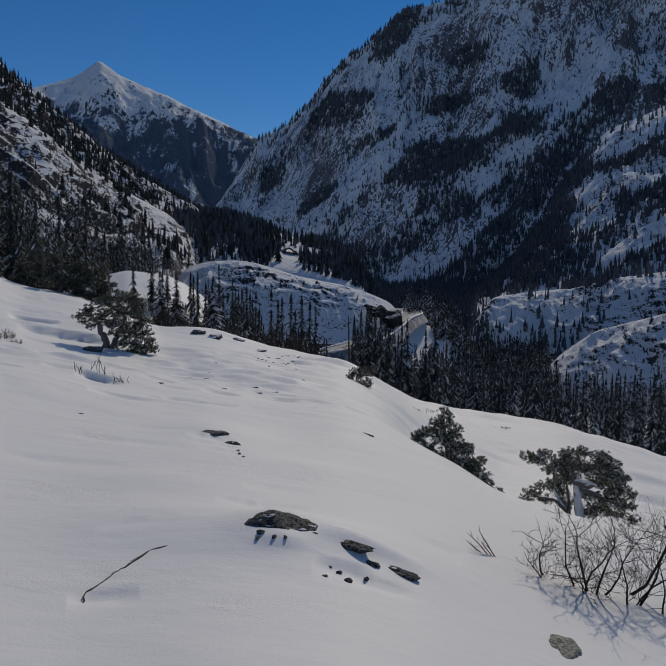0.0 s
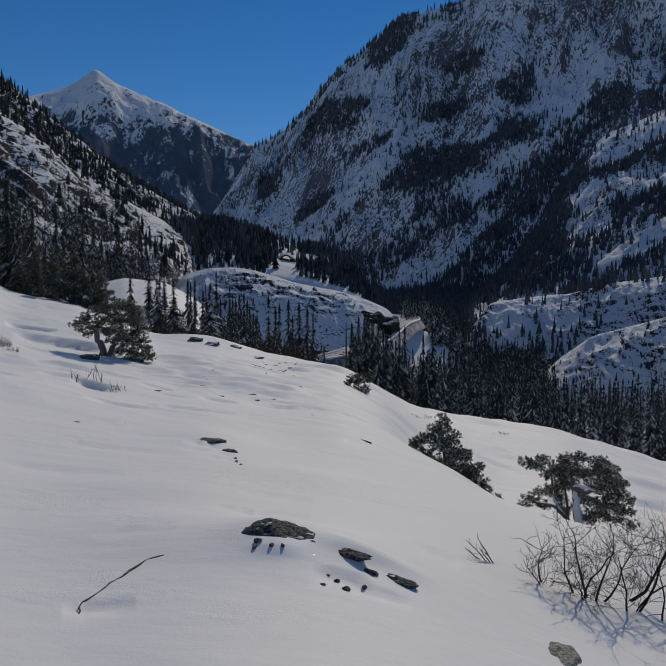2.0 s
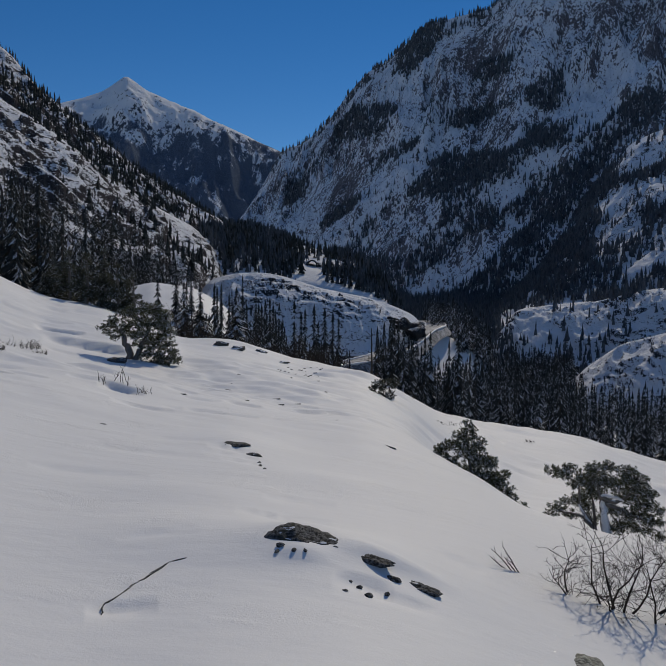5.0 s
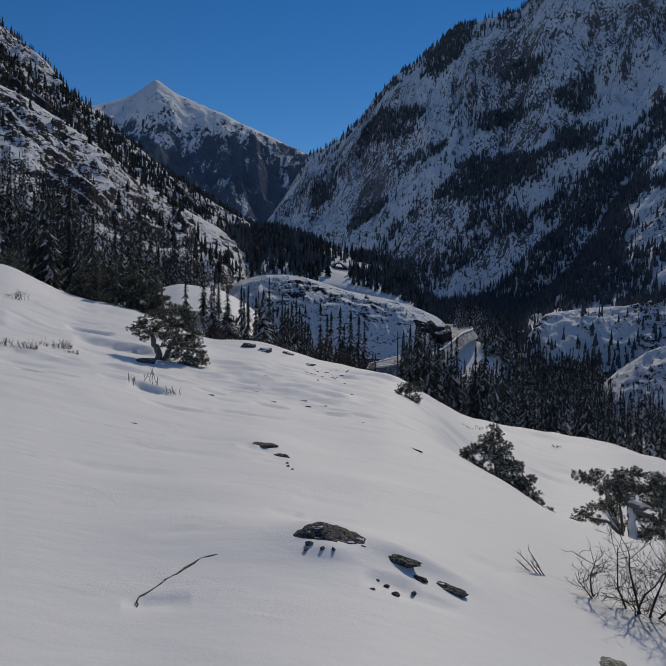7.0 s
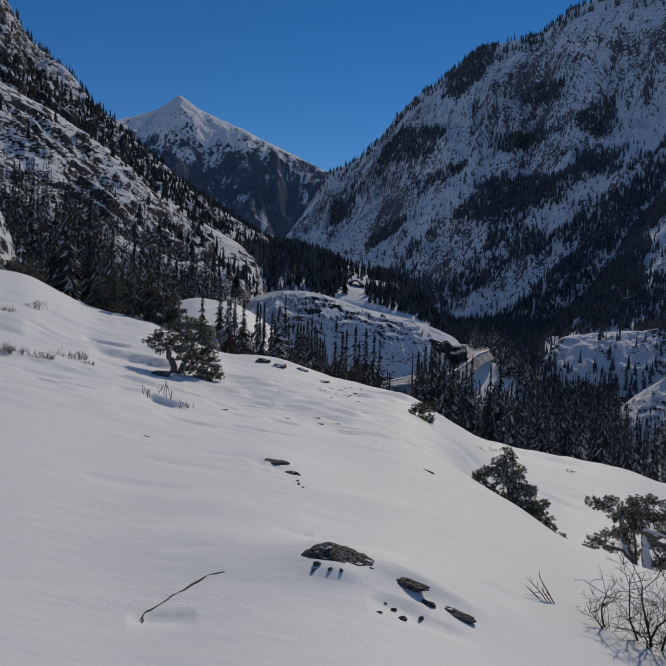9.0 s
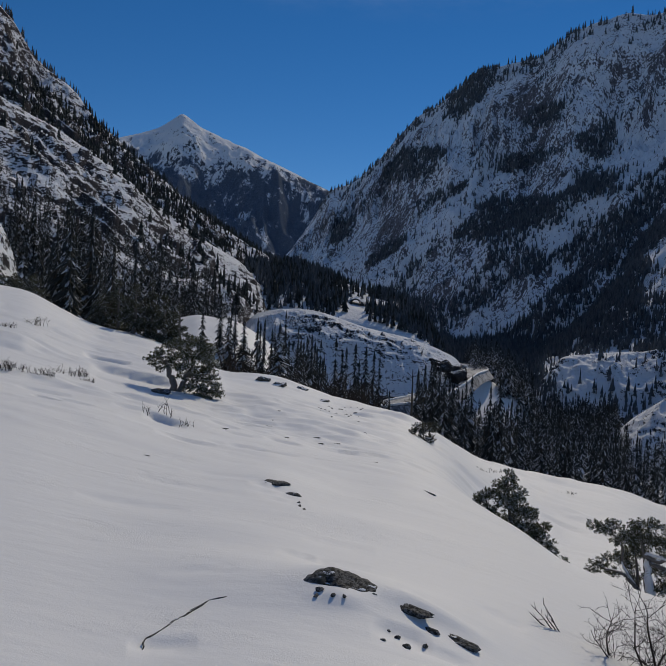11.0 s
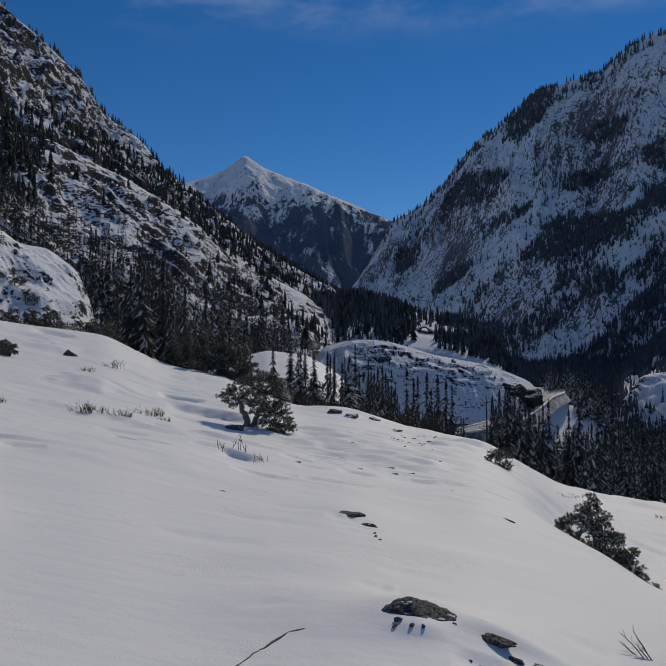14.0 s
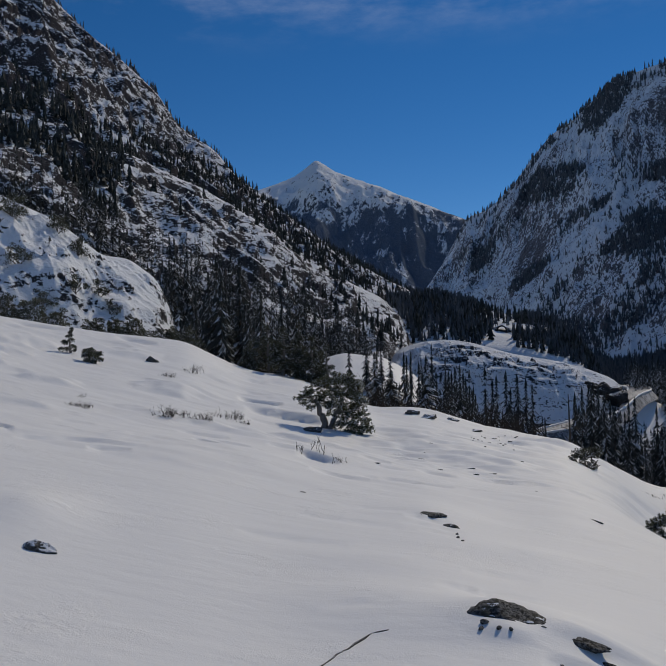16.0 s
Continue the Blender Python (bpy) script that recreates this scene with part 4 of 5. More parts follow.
class Soup:
    """Vertices and triangles gathered for one mesh."""

    def __init__(self):
        self.v, self.f = [], []

    def tube(self, pts, radii, sides=4):
        base = len(self.v)
        for i, (p, r) in enumerate(zip(pts, radii)):
            d = (pts[min(i + 1, len(pts) - 1)] - pts[max(i - 1, 0)]).normalized()
            a = d.orthogonal().normalized()
            b = d.cross(a)
            for k in range(sides):
                q = 2 * math.pi * k / sides
                self.v.append(p + (a * math.cos(q) + b * math.sin(q)) * r)
        for i in range(len(pts) - 1):
            for k in range(sides):
                a0, a1 = base + i * sides + k, base + i * sides + (k + 1) % sides
                b0, b1 = a0 + sides, a1 + sides
                self.f += [(a0, a1, b1), (a0, b1, b0)]

    def leaf(self, p, d, n, length, width):
        """A small kite-shaped spray from p along d."""
        s = d.cross(n)
        if s.length < 1e-4:
            s = d.orthogonal()
        s.normalize()
        up = s.cross(d).normalized()
        base = len(self.v)
        self.v += [p, p + d * length * 0.5 + s * width, p + d * length + up * width * 0.4, p + d * length * 0.5 - s * width]
        self.f += [(base, base + 1, base + 2), (base, base + 2, base + 3)]

    def mesh(self, name, mat, smooth=False):
        return mesh_from(name, np.array([tuple(p) for p in self.v]), np.array(self.f), [mat], smooth)


def smooth_line(knots, n=8):
    out = []
    for i in range(len(knots) - 1):
        p0, p1, p2, p3 = knots[max(i - 1, 0)], knots[i], knots[i + 1], knots[min(i + 2, len(knots) - 1)]
        for k in range(n):
            t = k / n
            out.append(0.5 * ((2 * p1) + (p2 - p0) * t + (2 * p0 - 5 * p1 + 4 * p2 - p3) * t * t + (3 * p1 - p0 - 3 * p2 + p3) * t ** 3))
    return out + [knots[-1]]


def rand_dir(rng, up=0.0):
    v = Vector((rng.gauss(0, 1), rng.gauss(0, 1), rng.gauss(0, 1) + up))
    return v.normalized()


def leaf_material(name, dark, light, snow_at):
    k = Nodes(name)
    n = k.noise(k.place(), 3.0, 3, 0.6)
    rnd = k.n("ShaderNodeNewGeometry").outputs["Random Per Island"]
    green = k.mix(k.math("MULTIPLY_ADD", rnd, 0.65, k.math("MULTIPLY", n, 0.35)), dark, light)
    snow = k.ramp(k.math("ADD", k.up(), k.math("ADD", k.math("MULTIPLY_ADD", n, 1.2, -0.6), k.math("MULTIPLY_ADD", rnd, 0.5, -0.25))), snow_at, snow_at + 0.12)
    col = k.mix(snow, green, (0.70, 0.72, 0.75))
    k.leafy(col, 0.35)
    return k.done(col, 0.7, None, 0.2)


M_JUNIPER = leaf_material("juniper_foliage", (0.034, 0.040, 0.024), (0.23, 0.235, 0.14), 0.47)
M_JUNIPER_DARK = leaf_material("dark_juniper_foliage", (0.034, 0.038, 0.026), (0.15, 0.15, 0.105), 0.60)


def grow(soup, rng, p, d, length, radius, depth, sides=4, bend=0.25, tips=None, thin=0.62):
    """A crooked branch that forks."""
    pts, radii = [p.copy()], [radius]
    n = 3 if depth else 2
    for i in range(n):
        d = (d + rand_dir(rng) * bend + Vector((0, 0, 0.05))).normalized()
        p = p + d * length / n
        pts.append(p.copy())
        radii.append(radius * (1 - 0.5 * (i + 1) / n))
    soup.tube(pts, radii, sides if depth else 3)
    if tips is not None and depth <= 1:
        tips.append((p, d))
    if depth:
        kids = rng.randint(2, 4)
        for c in range(kids):
            q = rng.uniform(0.35, 1.0)
            j = min(int(q * n), n - 1)
            start = pts[j].lerp(pts[j + 1], q * n - j)
            nd = (d + rand_dir(rng) * rng.uniform(0.6, 1.0)).normalized()
            grow(soup, rng, start, nd, length * rng.uniform(0.45, 0.75), radius * thin * rng.uniform(0.55, 0.8), depth - 1, sides, bend, tips, thin)


def bare_shrub(place, stems, seed, label, twigs=12, wander=0.45):
    """A leafless shrub; stems: sideways and depth offset of the foot, lean sideways, height."""
    ob = thing("bare_shrub", label, "shrub", place)
    rng = random.Random(seed)
    for sx, sy, lean, h in stems:
        soup = Soup()
        d = Vector((lean, rng.uniform(-0.25, 0.25), 1)).normalized()
        z = float(ground_at(math.degrees(math.atan2(place.x + sx, place.y + sy)), math.hypot(place.x + sx, place.y + sy))[0]) - place.z
        foot = Vector((sx, sy, z - 0.05))
        pts, radii = [foot], [0.012 * h + 0.003]
        p = foot
        for i in range(5):
            d = (d + rand_dir(rng) * wander + Vector((lean * 0.05, 0, 0.14))).normalized()
            p = p + d * h / 5
            pts.append(p)
            radii.append((0.012 * h + 0.003) * (1 - 0.16 * (i + 1)))
        soup.tube(pts, radii, 5)
        for i in range(rng.randint(twigs - 2, twigs + 3)):
            q = rng.uniform(0.12, 1.0) * 5
            j = min(int(q), 4)
            start = pts[j].lerp(pts[j + 1], q - j)
            nd = (Vector((rng.uniform(-1, 1), rng.uniform(-1, 1), rng.uniform(0.15, 0.9)))).normalized()
            grow(soup, rng, start, nd, h * rng.uniform(0.22, 0.52), 0.0029, 2, 3, 0.45, None, 0.85)
        part("stem", soup.mesh("stem", M_TWIG, True), ob)
    return ob


def foliage(soup, rng, centre, rad, n, size, flat=0.7, up=0.5):
    for i in range(n):
        d = rand_dir(rng, up)
        q = rng.random() ** 0.45
        p = centre + Vector((d.x * rad * q, d.y * rad * q, d.z * rad * flat * q))
        ld = (d * 0.5 + rand_dir(rng) + Vector((0, 0, 0.35))).normalized()
        soup.leaf(p, ld, rand_dir(rng, 0.6), size * rng.uniform(0.6, 1.4), size * rng.uniform(0.2, 0.36))


def juniper(name, label, place, clumps, trunk_r, seed, leaf=0.042, density=1.0, mat=None, turn=0.0, fork=0.28, limbs=99):
    """A juniper: twisted limbs from one foot to clumps (x, y, z, radius) of small sprays."""
    ob = thing(name, label, "juniper", place, turn)
    rng = random.Random(seed)
    mat = mat or M_JUNIPER
    for i, (x, y, z, rad) in enumerate(clumps[:limbs]):
        soup = Soup()
        end = Vector((x, y, z))
        start = Vector((rng.uniform(-1, 1) * trunk_r, rng.uniform(-1, 1) * trunk_r, -0.15))
        pts, radii = [], []
        for k in range(7):
            q = k / 6
            mid = start.lerp(end, q)
            mid.z = start.z + (end.z - start.z) * q ** (1 - fork)
            mid += rand_dir(rng) * 0.06 * math.sin(q * math.pi) * max(z, 0.3)
            pts.append(mid)
            radii.append(trunk_r * (0.62 if i else 1.0) * (1 - 0.82 * q) + 0.006)
        soup.tube(pts, radii, 6)
        part("limb" if i else "trunk", soup.mesh("limb", M_BARK, True), ob, "" if i else "grey twisted trunk")
    for x, y, z, rad in clumps:
        soup = Soup()
        n = int(density * 900 * (rad / 0.4) ** 1.6 * (0.085 / leaf) ** 1.2)
        lumps = max(3, int(6 * rad / 0.35))
        for k in range(lumps):
            d = rand_dir(rng, 0.2)
            c = Vector((x, y, z)) + Vector((d.x, d.y, d.z * 0.75)) * rad * rng.uniform(0.3, 1.35)
            foliage(soup, rng, c, rad * rng.uniform(0.3, 0.75), n // lumps, leaf, 0.75)
        part("foliage", soup.mesh("foliage", mat), ob)
    return ob


def rock_material(name, dark, light, moss, snow_at):
    k = Nodes(name)
    n1, n2 = k.noise(k.place(), 9.0, 6, 0.65), k.noise(k.place(), 48.0, 5, 0.7)
    col = k.mix(k.ramp(n2, 0.42, 0.6), dark, light)
    col = k.mix(k.ramp(n1, 0.54, 0.68), col, moss)
    snow = k.ramp(k.math("ADD", k.up(), k.math("MULTIPLY_ADD", n1, 1.6, -0.8)), snow_at, snow_at + 0.08)
    col = k.mix(snow, col, (0.78, 0.79, 0.81))
    nrm = k.bump(n2, 0.7, 0.012, k.bump(n1, 0.7, 0.04))
    return k.done(col, 0.85, nrm, 0.25)


M_ROCK = rock_material("lichen_rock", (0.014, 0.014, 0.014), (0.17, 0.165, 0.155), (0.055, 0.055, 0.038), 1.08)
M_PALE_ROCK = rock_material("pale_lichen_rock", (0.12, 0.12, 0.10), (0.40, 0.40, 0.35), (0.30, 0.31, 0.22), 1.3)


M_CAPPED = rock_material("snow_capped_rock", (0.04, 0.04, 0.038), (0.15, 0.145, 0.135), (0.11, 0.11, 0.07), 0.72)


def rock(place, size, seed, label, turn=0.0, mat=None, name="rock", tilt=0.0, seated=False, lumpy=0.22, flat=1.0, skew=0.0, faces=14, close=0.45):
    """An angular stone, half sunk in the snow."""
    rng = np.random.default_rng(seed)
    bm = bmesh.new()
    bmesh.ops.create_icosphere(bm, subdivisions=4 if max(size) > 0.12 else 2, radius=1.0)
    cuts = [(Vector(rng.normal(size=3)).normalized(), rng.uniform(close, 0.85)) for _ in range(faces)]
    off = Vector(rng.uniform(-9, 9, 3))
    for v in bm.verts:
        p = v.co.copy()
        for n, d in cuts:
            over = p.dot(n) - d
            if over > 0:
                p -= n * over * 0.97
        p *= 1 + lumpy * noise.noise(p * 1.7 + off) + 0.10 * noise.noise(p * 5 + off) + 0.05 * noise.noise(p * 13 + off)
        v.co = Vector((p.x * size[0], p.y * size[1], p.z * size[2] * (1 - skew * p.x)))
    me = bpy.data.meshes.new(name)
    bm.to_mesh(me)
    bm.free()
    for poly in me.polygons:
        poly.use_smooth = True
    me.materials.append(mat or M_ROCK)
    ob = new(name, me)
    lie = Matrix.Identity(4)
    if seated:
        def height(x, y):
            return float(ground_at(math.degrees(math.atan2(x, y)), math.hypot(x, y))[0])
        e = 0.25
        n = Vector((height(place.x - e, place.y) - height(place.x + e, place.y), height(place.x, place.y - e) - height(place.x, place.y + e), 2 * e * flat))
        lie = n.to_track_quat("Z", "Y").to_matrix().to_4x4()
    ob.matrix_world = Matrix.Translation(place) @ lie @ pose(0, 0, 0, tilt, 0, turn)
    return tagged(ob, label, "rock", "stones in the snow")


# stones that break through the snow
rock(at(-3.75, 4.85, -0.098), (0.275, 0.16, 0.15), 3, "dark lichen-spotted rock breaking through the snow", -10, lumpy=0.12, skew=0.22, faces=6, close=0.75)
rock(at(1.35, 4.72, -0.022), (0.19, 0.06, 0.034), 5, "long dark stone under a lip of snow", -25, lumpy=0.2, skew=0.3, faces=6, close=0.7)
rock(at(2.95, 4.60, -0.020), (0.08, 0.045, 0.030), 6, "small grey stone under a lip of snow", -32, faces=7, close=0.6)
rock(at(4.9, 4.62, -0.031), (0.165, 0.06, 0.042), 7, "flat mossy stone lying in the snow", -24, lumpy=0.2, skew=0.3, faces=6, close=0.7)
for i, (a, e, sz) in enumerate([(-5.43, -19.07, 0.028), (-5.63, -19.54, 0.02), (-4.32, -19.45, 0.018), (-3.5, -19.43, 0.017), (-0.39, -21.95, 0.017), (0.63, -21.89, 0.019), (1.36, -22.4, 0.026), (2.78, -22.49, 0.024), (-0.03, -21.37, 0.012)]):
    rock(spot(a, e) + Vector((0, 0, 0.002)), (sz * 1.3, sz, sz * 0.8), 20 + i, "small dark pebble on the snow", i * 40, name="pebble")
rock(spot(-9.0, -11.85) + Vector((0, 0.08, -0.03)), (0.18, 0.13, 0.085), 8, "flat dark rock edged with blue shadow", 10, lumpy=0.12)
rock(spot(-7.65, -12.55) + Vector((0, 0.05, -0.025)), (0.12, 0.07, 0.06), 9, "low dark rock poking out of a drift", -25, lumpy=0.12)
for i, (a, e) in enumerate([(-7.15, -12.95), (-7.05, -13.2), (-6.75, -13.45)]):
    rock(spot(a, e), (0.03, 0.025, 0.02), 40 + i, "small dark pebble on the snow", i * 50, name="pebble")
rock(spot(17.4, -25.5) + Vector((0, 0, -0.028)), (0.21, 0.14, 0.05), 10, "pale lichen-covered slab level with the snow", -22, M_PALE_ROCK, seated=True, flat=1.6, lumpy=0.25, faces=9, close=0.65)
rock(spot(2.3, -11.7) + Vector((0, 0.05, -0.03)), (0.34, 0.03, 0.04), 11, "thin dark rock edge along a drift", -52, lumpy=0.1)
rock(spot(-37.8, -12.95) + Vector((0, 0.12, -0.05)), (0.2, 0.13, 0.13), 12, "dark pointed rock under a snow cap", -12, M_CAPPED, lumpy=0.08)
rock(spot(-29.4, 0.1, 20), (0.36, 0.3, 0.3), 13, "black boulder with a snow cap", 0)
rock(spot(-17.6, -5.3, 15) + Vector((0, 0, 0.0)), (0.35, 0.3, 0.14), 14, "flat stone beside the old juniper", 0)
for i, (a, e, w) in enumerate([(-10.2, -4.15, 0.5), (-7.2, -4.7, 0.35), (-5.4, -5.5, 0.3), (-8.9, -4.5, 0.5)]):
    rock(spot(a, e, 15), (w, w * 0.7, w * 0.35), 60 + i, "snow-topped stone on the brow", i * 33, M_CAPPED)


def split_gap():
    """A dark strip along a slab's split in the snow, for the shade in its gap."""
    pts = [spot(a, e) for a, e in ((-18.5, -22.9), (-18.4, -22.2), (-17.6, -21.95), (-16.3, -21.15), (-15.5, -20.8), (-13.6, -19.95), (-11.9, -19.35))]
    soup = Soup()
    path = []
    for i in range(len(pts) - 1):
        for q in (0, 0.33, 0.66):
            path.append(pts[i].lerp(pts[i + 1], q) + Vector((0.008 * math.sin(i * 2.3 + q * 5), 0, -0.001)))
    n = len(path) - 1
    soup.tube(path, [0.003 + 0.007 * (i / n) ** 0.5 * abs(math.sin(0.5 + i * 0.8)) * (1 if i < n else 0.2) for i in range(n + 1)], 5)
    return tagged(new("split_gap", soup.mesh("split_gap", M_ROCK, True)), "thin dark strip for the shaded gap along a split in the snow", "rock")


split_gap()

# the leafless shrub and its small neighbour
foot = spot(18.3, -21.7)
SHRUB = [(-0.20, 0.10, -0.8, 0.42), (-0.15, 0.08, -1.3, 0.36), (0.02, 0.02, -0.4, 0.52), (0.07, 0.0, -0.12, 0.6), (0.11, 0.02, 0.05, 0.64), (0.15, 0.0, 0.25, 0.6), (0.20, 0.03, 0.5, 0.58), (0.08, -0.03, -0.7, 0.46),
         (0.38, -0.04, 0.05, 0.54), (0.42, -0.03, 0.45, 0.6), (0.46, 0.0, 0.8, 0.72), (0.62, -0.08, 0.3, 0.5), (0.66, -0.06, 0.8, 0.55), (0.86, -0.1, 0.3, 0.5), (0.92, -0.1, 0.7, 0.5), (0.45, 0.2, 0.85, 0.95)]
bare_shrub(foot, SHRUB, 4, "leafless dark shrub with tangled twigs in the snow", 12, 0.42)


def sprig(place, stems, seed, label):
    """A few straight thin twigs; stems: foot offset, lean, length."""
    ob = thing("bare_shrub", label, "shrub", place)
    rng = random.Random(seed)
    for sx, lean, h in stems:
        soup = Soup()
        d = Vector((lean, rng.uniform(-0.15, 0.15), 0.8)).normalized()
        p = Vector((sx, 0, -0.02))
        line = [p + d * h * q + rand_dir(rng) * 0.008 for q in (0, 0.25, 0.5, 0.75, 1)]
        soup.tube(line, [0.005, 0.0045, 0.004, 0.003, 0.002], 5)
        for k in range(5):
            q = rng.uniform(0.3, 0.95)
            soup.tube([p + d * h * q, p + d * h * q + (d + rand_dir(rng) * 0.8).normalized() * h * 0.22], [0.0028, 0.0015], 3)
        part("stem", soup.mesh("stem", M_TWIG, True), ob)


sprig(spot(12.2, -20.0), [(0, -0.75, 0.26), (0.03, -0.5, 0.24), (-0.03, -1.0, 0.2), (0.01, -0.6, 0.17)], 9, "small bare twigs leaning out of the snow")

# junipers on the lower bench
def tufted_juniper(name, label, az, r, lift, limbs, masses, seed, leaf=0.036, per=18, full=230, mat=None, plaster=()):
    """A juniper of many small tufts. limbs: (start and end radius, points); masses: ellipsoids; all points as (bearing, elevation, depth)."""
    place = at(az, r, lift)
    ob = thing(name, label, "juniper", place, -az)
    rng = random.Random(seed)

    def local(a, e, deep=0.0):
        return Vector(((r + deep) * math.tan(radians(a - az)), deep, EYE + (r + deep) * math.tan(radians(e)) - place.z))

    def limb(points, r0, r1, name, material, label=""):
        soup = Soup()
        line = smooth_line([local(*p) for p in points], 5)
        n = len(line) - 1
        line = [p + rand_dir(rng) * r0 * 0.35 if 0 < i < n else p for i, p in enumerate(line)]
        soup.tube(line, [(r0 + (r1 - r0) * i / n) * rng.uniform(0.85, 1.15) for i in range(n + 1)], 7)
        part(name, soup.mesh(name, material, True), ob, label)

    for i, (r0, r1, points) in enumerate(limbs):
        limb(points, r0, r1, "limb" if i else "trunk", M_BARK, "" if i else "grey twisted trunk")
    for r0, r1, points in plaster:
        limb(points, r0, r1, "snow_pad", M_SNOW, "snow plastered on the bark")
    degree = r * radians(1)
    for a, e, wa, we, deep in masses:
        c = local(a, e, deep)
        soup, wood_soup = Soup(), Soup()
        rx, rz = wa * degree, we * degree
        ry = min(rx, 0.45 * (rx + rz))
        for k in range(max(4, int(full * rx * rz * 10))):
            d = rand_dir(rng)
            q = rng.random() ** 0.42 * rng.uniform(0.85, 1.12)
            p = c + Vector((d.x * rx, d.y * ry, d.z * rz)) * q
            td = (d * 0.7 + rand_dir(rng) * 0.6 + Vector((0, 0, 0.55))).normalized()
            wood_soup.tube([c + (p - c) * 0.35 - Vector((0, 0, rz * 0.25)), p + td * leaf * 0.6], [leaf * 0.14, leaf * 0.07], 3)
            for m in range(per):
                ld = (td + rand_dir(rng) * 1.3).normalized()
                soup.leaf(p + rand_dir(rng) * leaf * 0.9 * rng.random(), ld, rand_dir(rng), leaf * rng.uniform(0.6, 1.4), leaf * rng.uniform(0.16, 0.3))
        branch = part("branch", wood_soup.mesh("branch", M_TWIG), ob)
        part("foliage", soup.mesh("foliage", mat or M_JUNIPER), branch, "grey-green scale foliage" if mat is None else "dark green foliage")
    return ob


tufted_juniper("juniper_bush", "green juniper bush half hidden behind the snow brow", 8.9, 14.2, -0.05,
               [(0.05, 0.012, [(9.2, -15.5, 0), (8.8, -13, 0), (8.4, -10.4, 0)]), (0.03, 0.01, [(9.2, -15.5, 0), (7.6, -13.2, 0), (6.7, -12, 0)]), (0.03, 0.01, [(9.2, -15.5, 0), (10.6, -14.6, 0), (11.7, -14.7, 0)])],
               [(8.45, -9.95, 0.35, 0.45, 0), (8.2, -10.7, 0.9, 0.65, 0.05), (8.4, -11.6, 1.25, 0.8, 0), (6.55, -11.9, 0.6, 0.6, 0.05), (7.2, -12.7, 1.0, 0.7, 0), (9.3, -12.4, 1.0, 0.8, 0), (8.6, -13.4, 1.3, 0.8, 0.1), (9.9, -13.5, 1.0, 0.8, -0.1),
                (10.8, -14.0, 0.8, 0.75, -0.15), (11.6, -14.7, 0.6, 0.6, -0.2), (10.2, -14.6, 1.0, 0.7, 0.1), (7.0, -13.5, 0.8, 0.5, 0.1), (7.1, -11.5, 0.7, 0.55, 0.1), (9.3, -11.3, 0.7, 0.6, 0.1), (6.0, -12.5, 0.6, 0.45, 0.1), (10.2, -12.6, 0.7, 0.55, 0), (11.2, -13.4, 0.5, 0.4, -0.1), (8.9, -10.4, 0.4, 0.5, 0.1), (12.1, -15.1, 0.4, 0.35, -0.2)], 21)
tufted_juniper("juniper_bush", "low green juniper sprig on the snow brow", 12.6, 13.0, -0.03, [(0.012, 0.004, [(12.5, -15.9, 0), (12.6, -15.4, 0)])], [(12.6, -15.35, 0.28, 0.18, 0), (12.85, -15.6, 0.15, 0.12, 0)], 22)
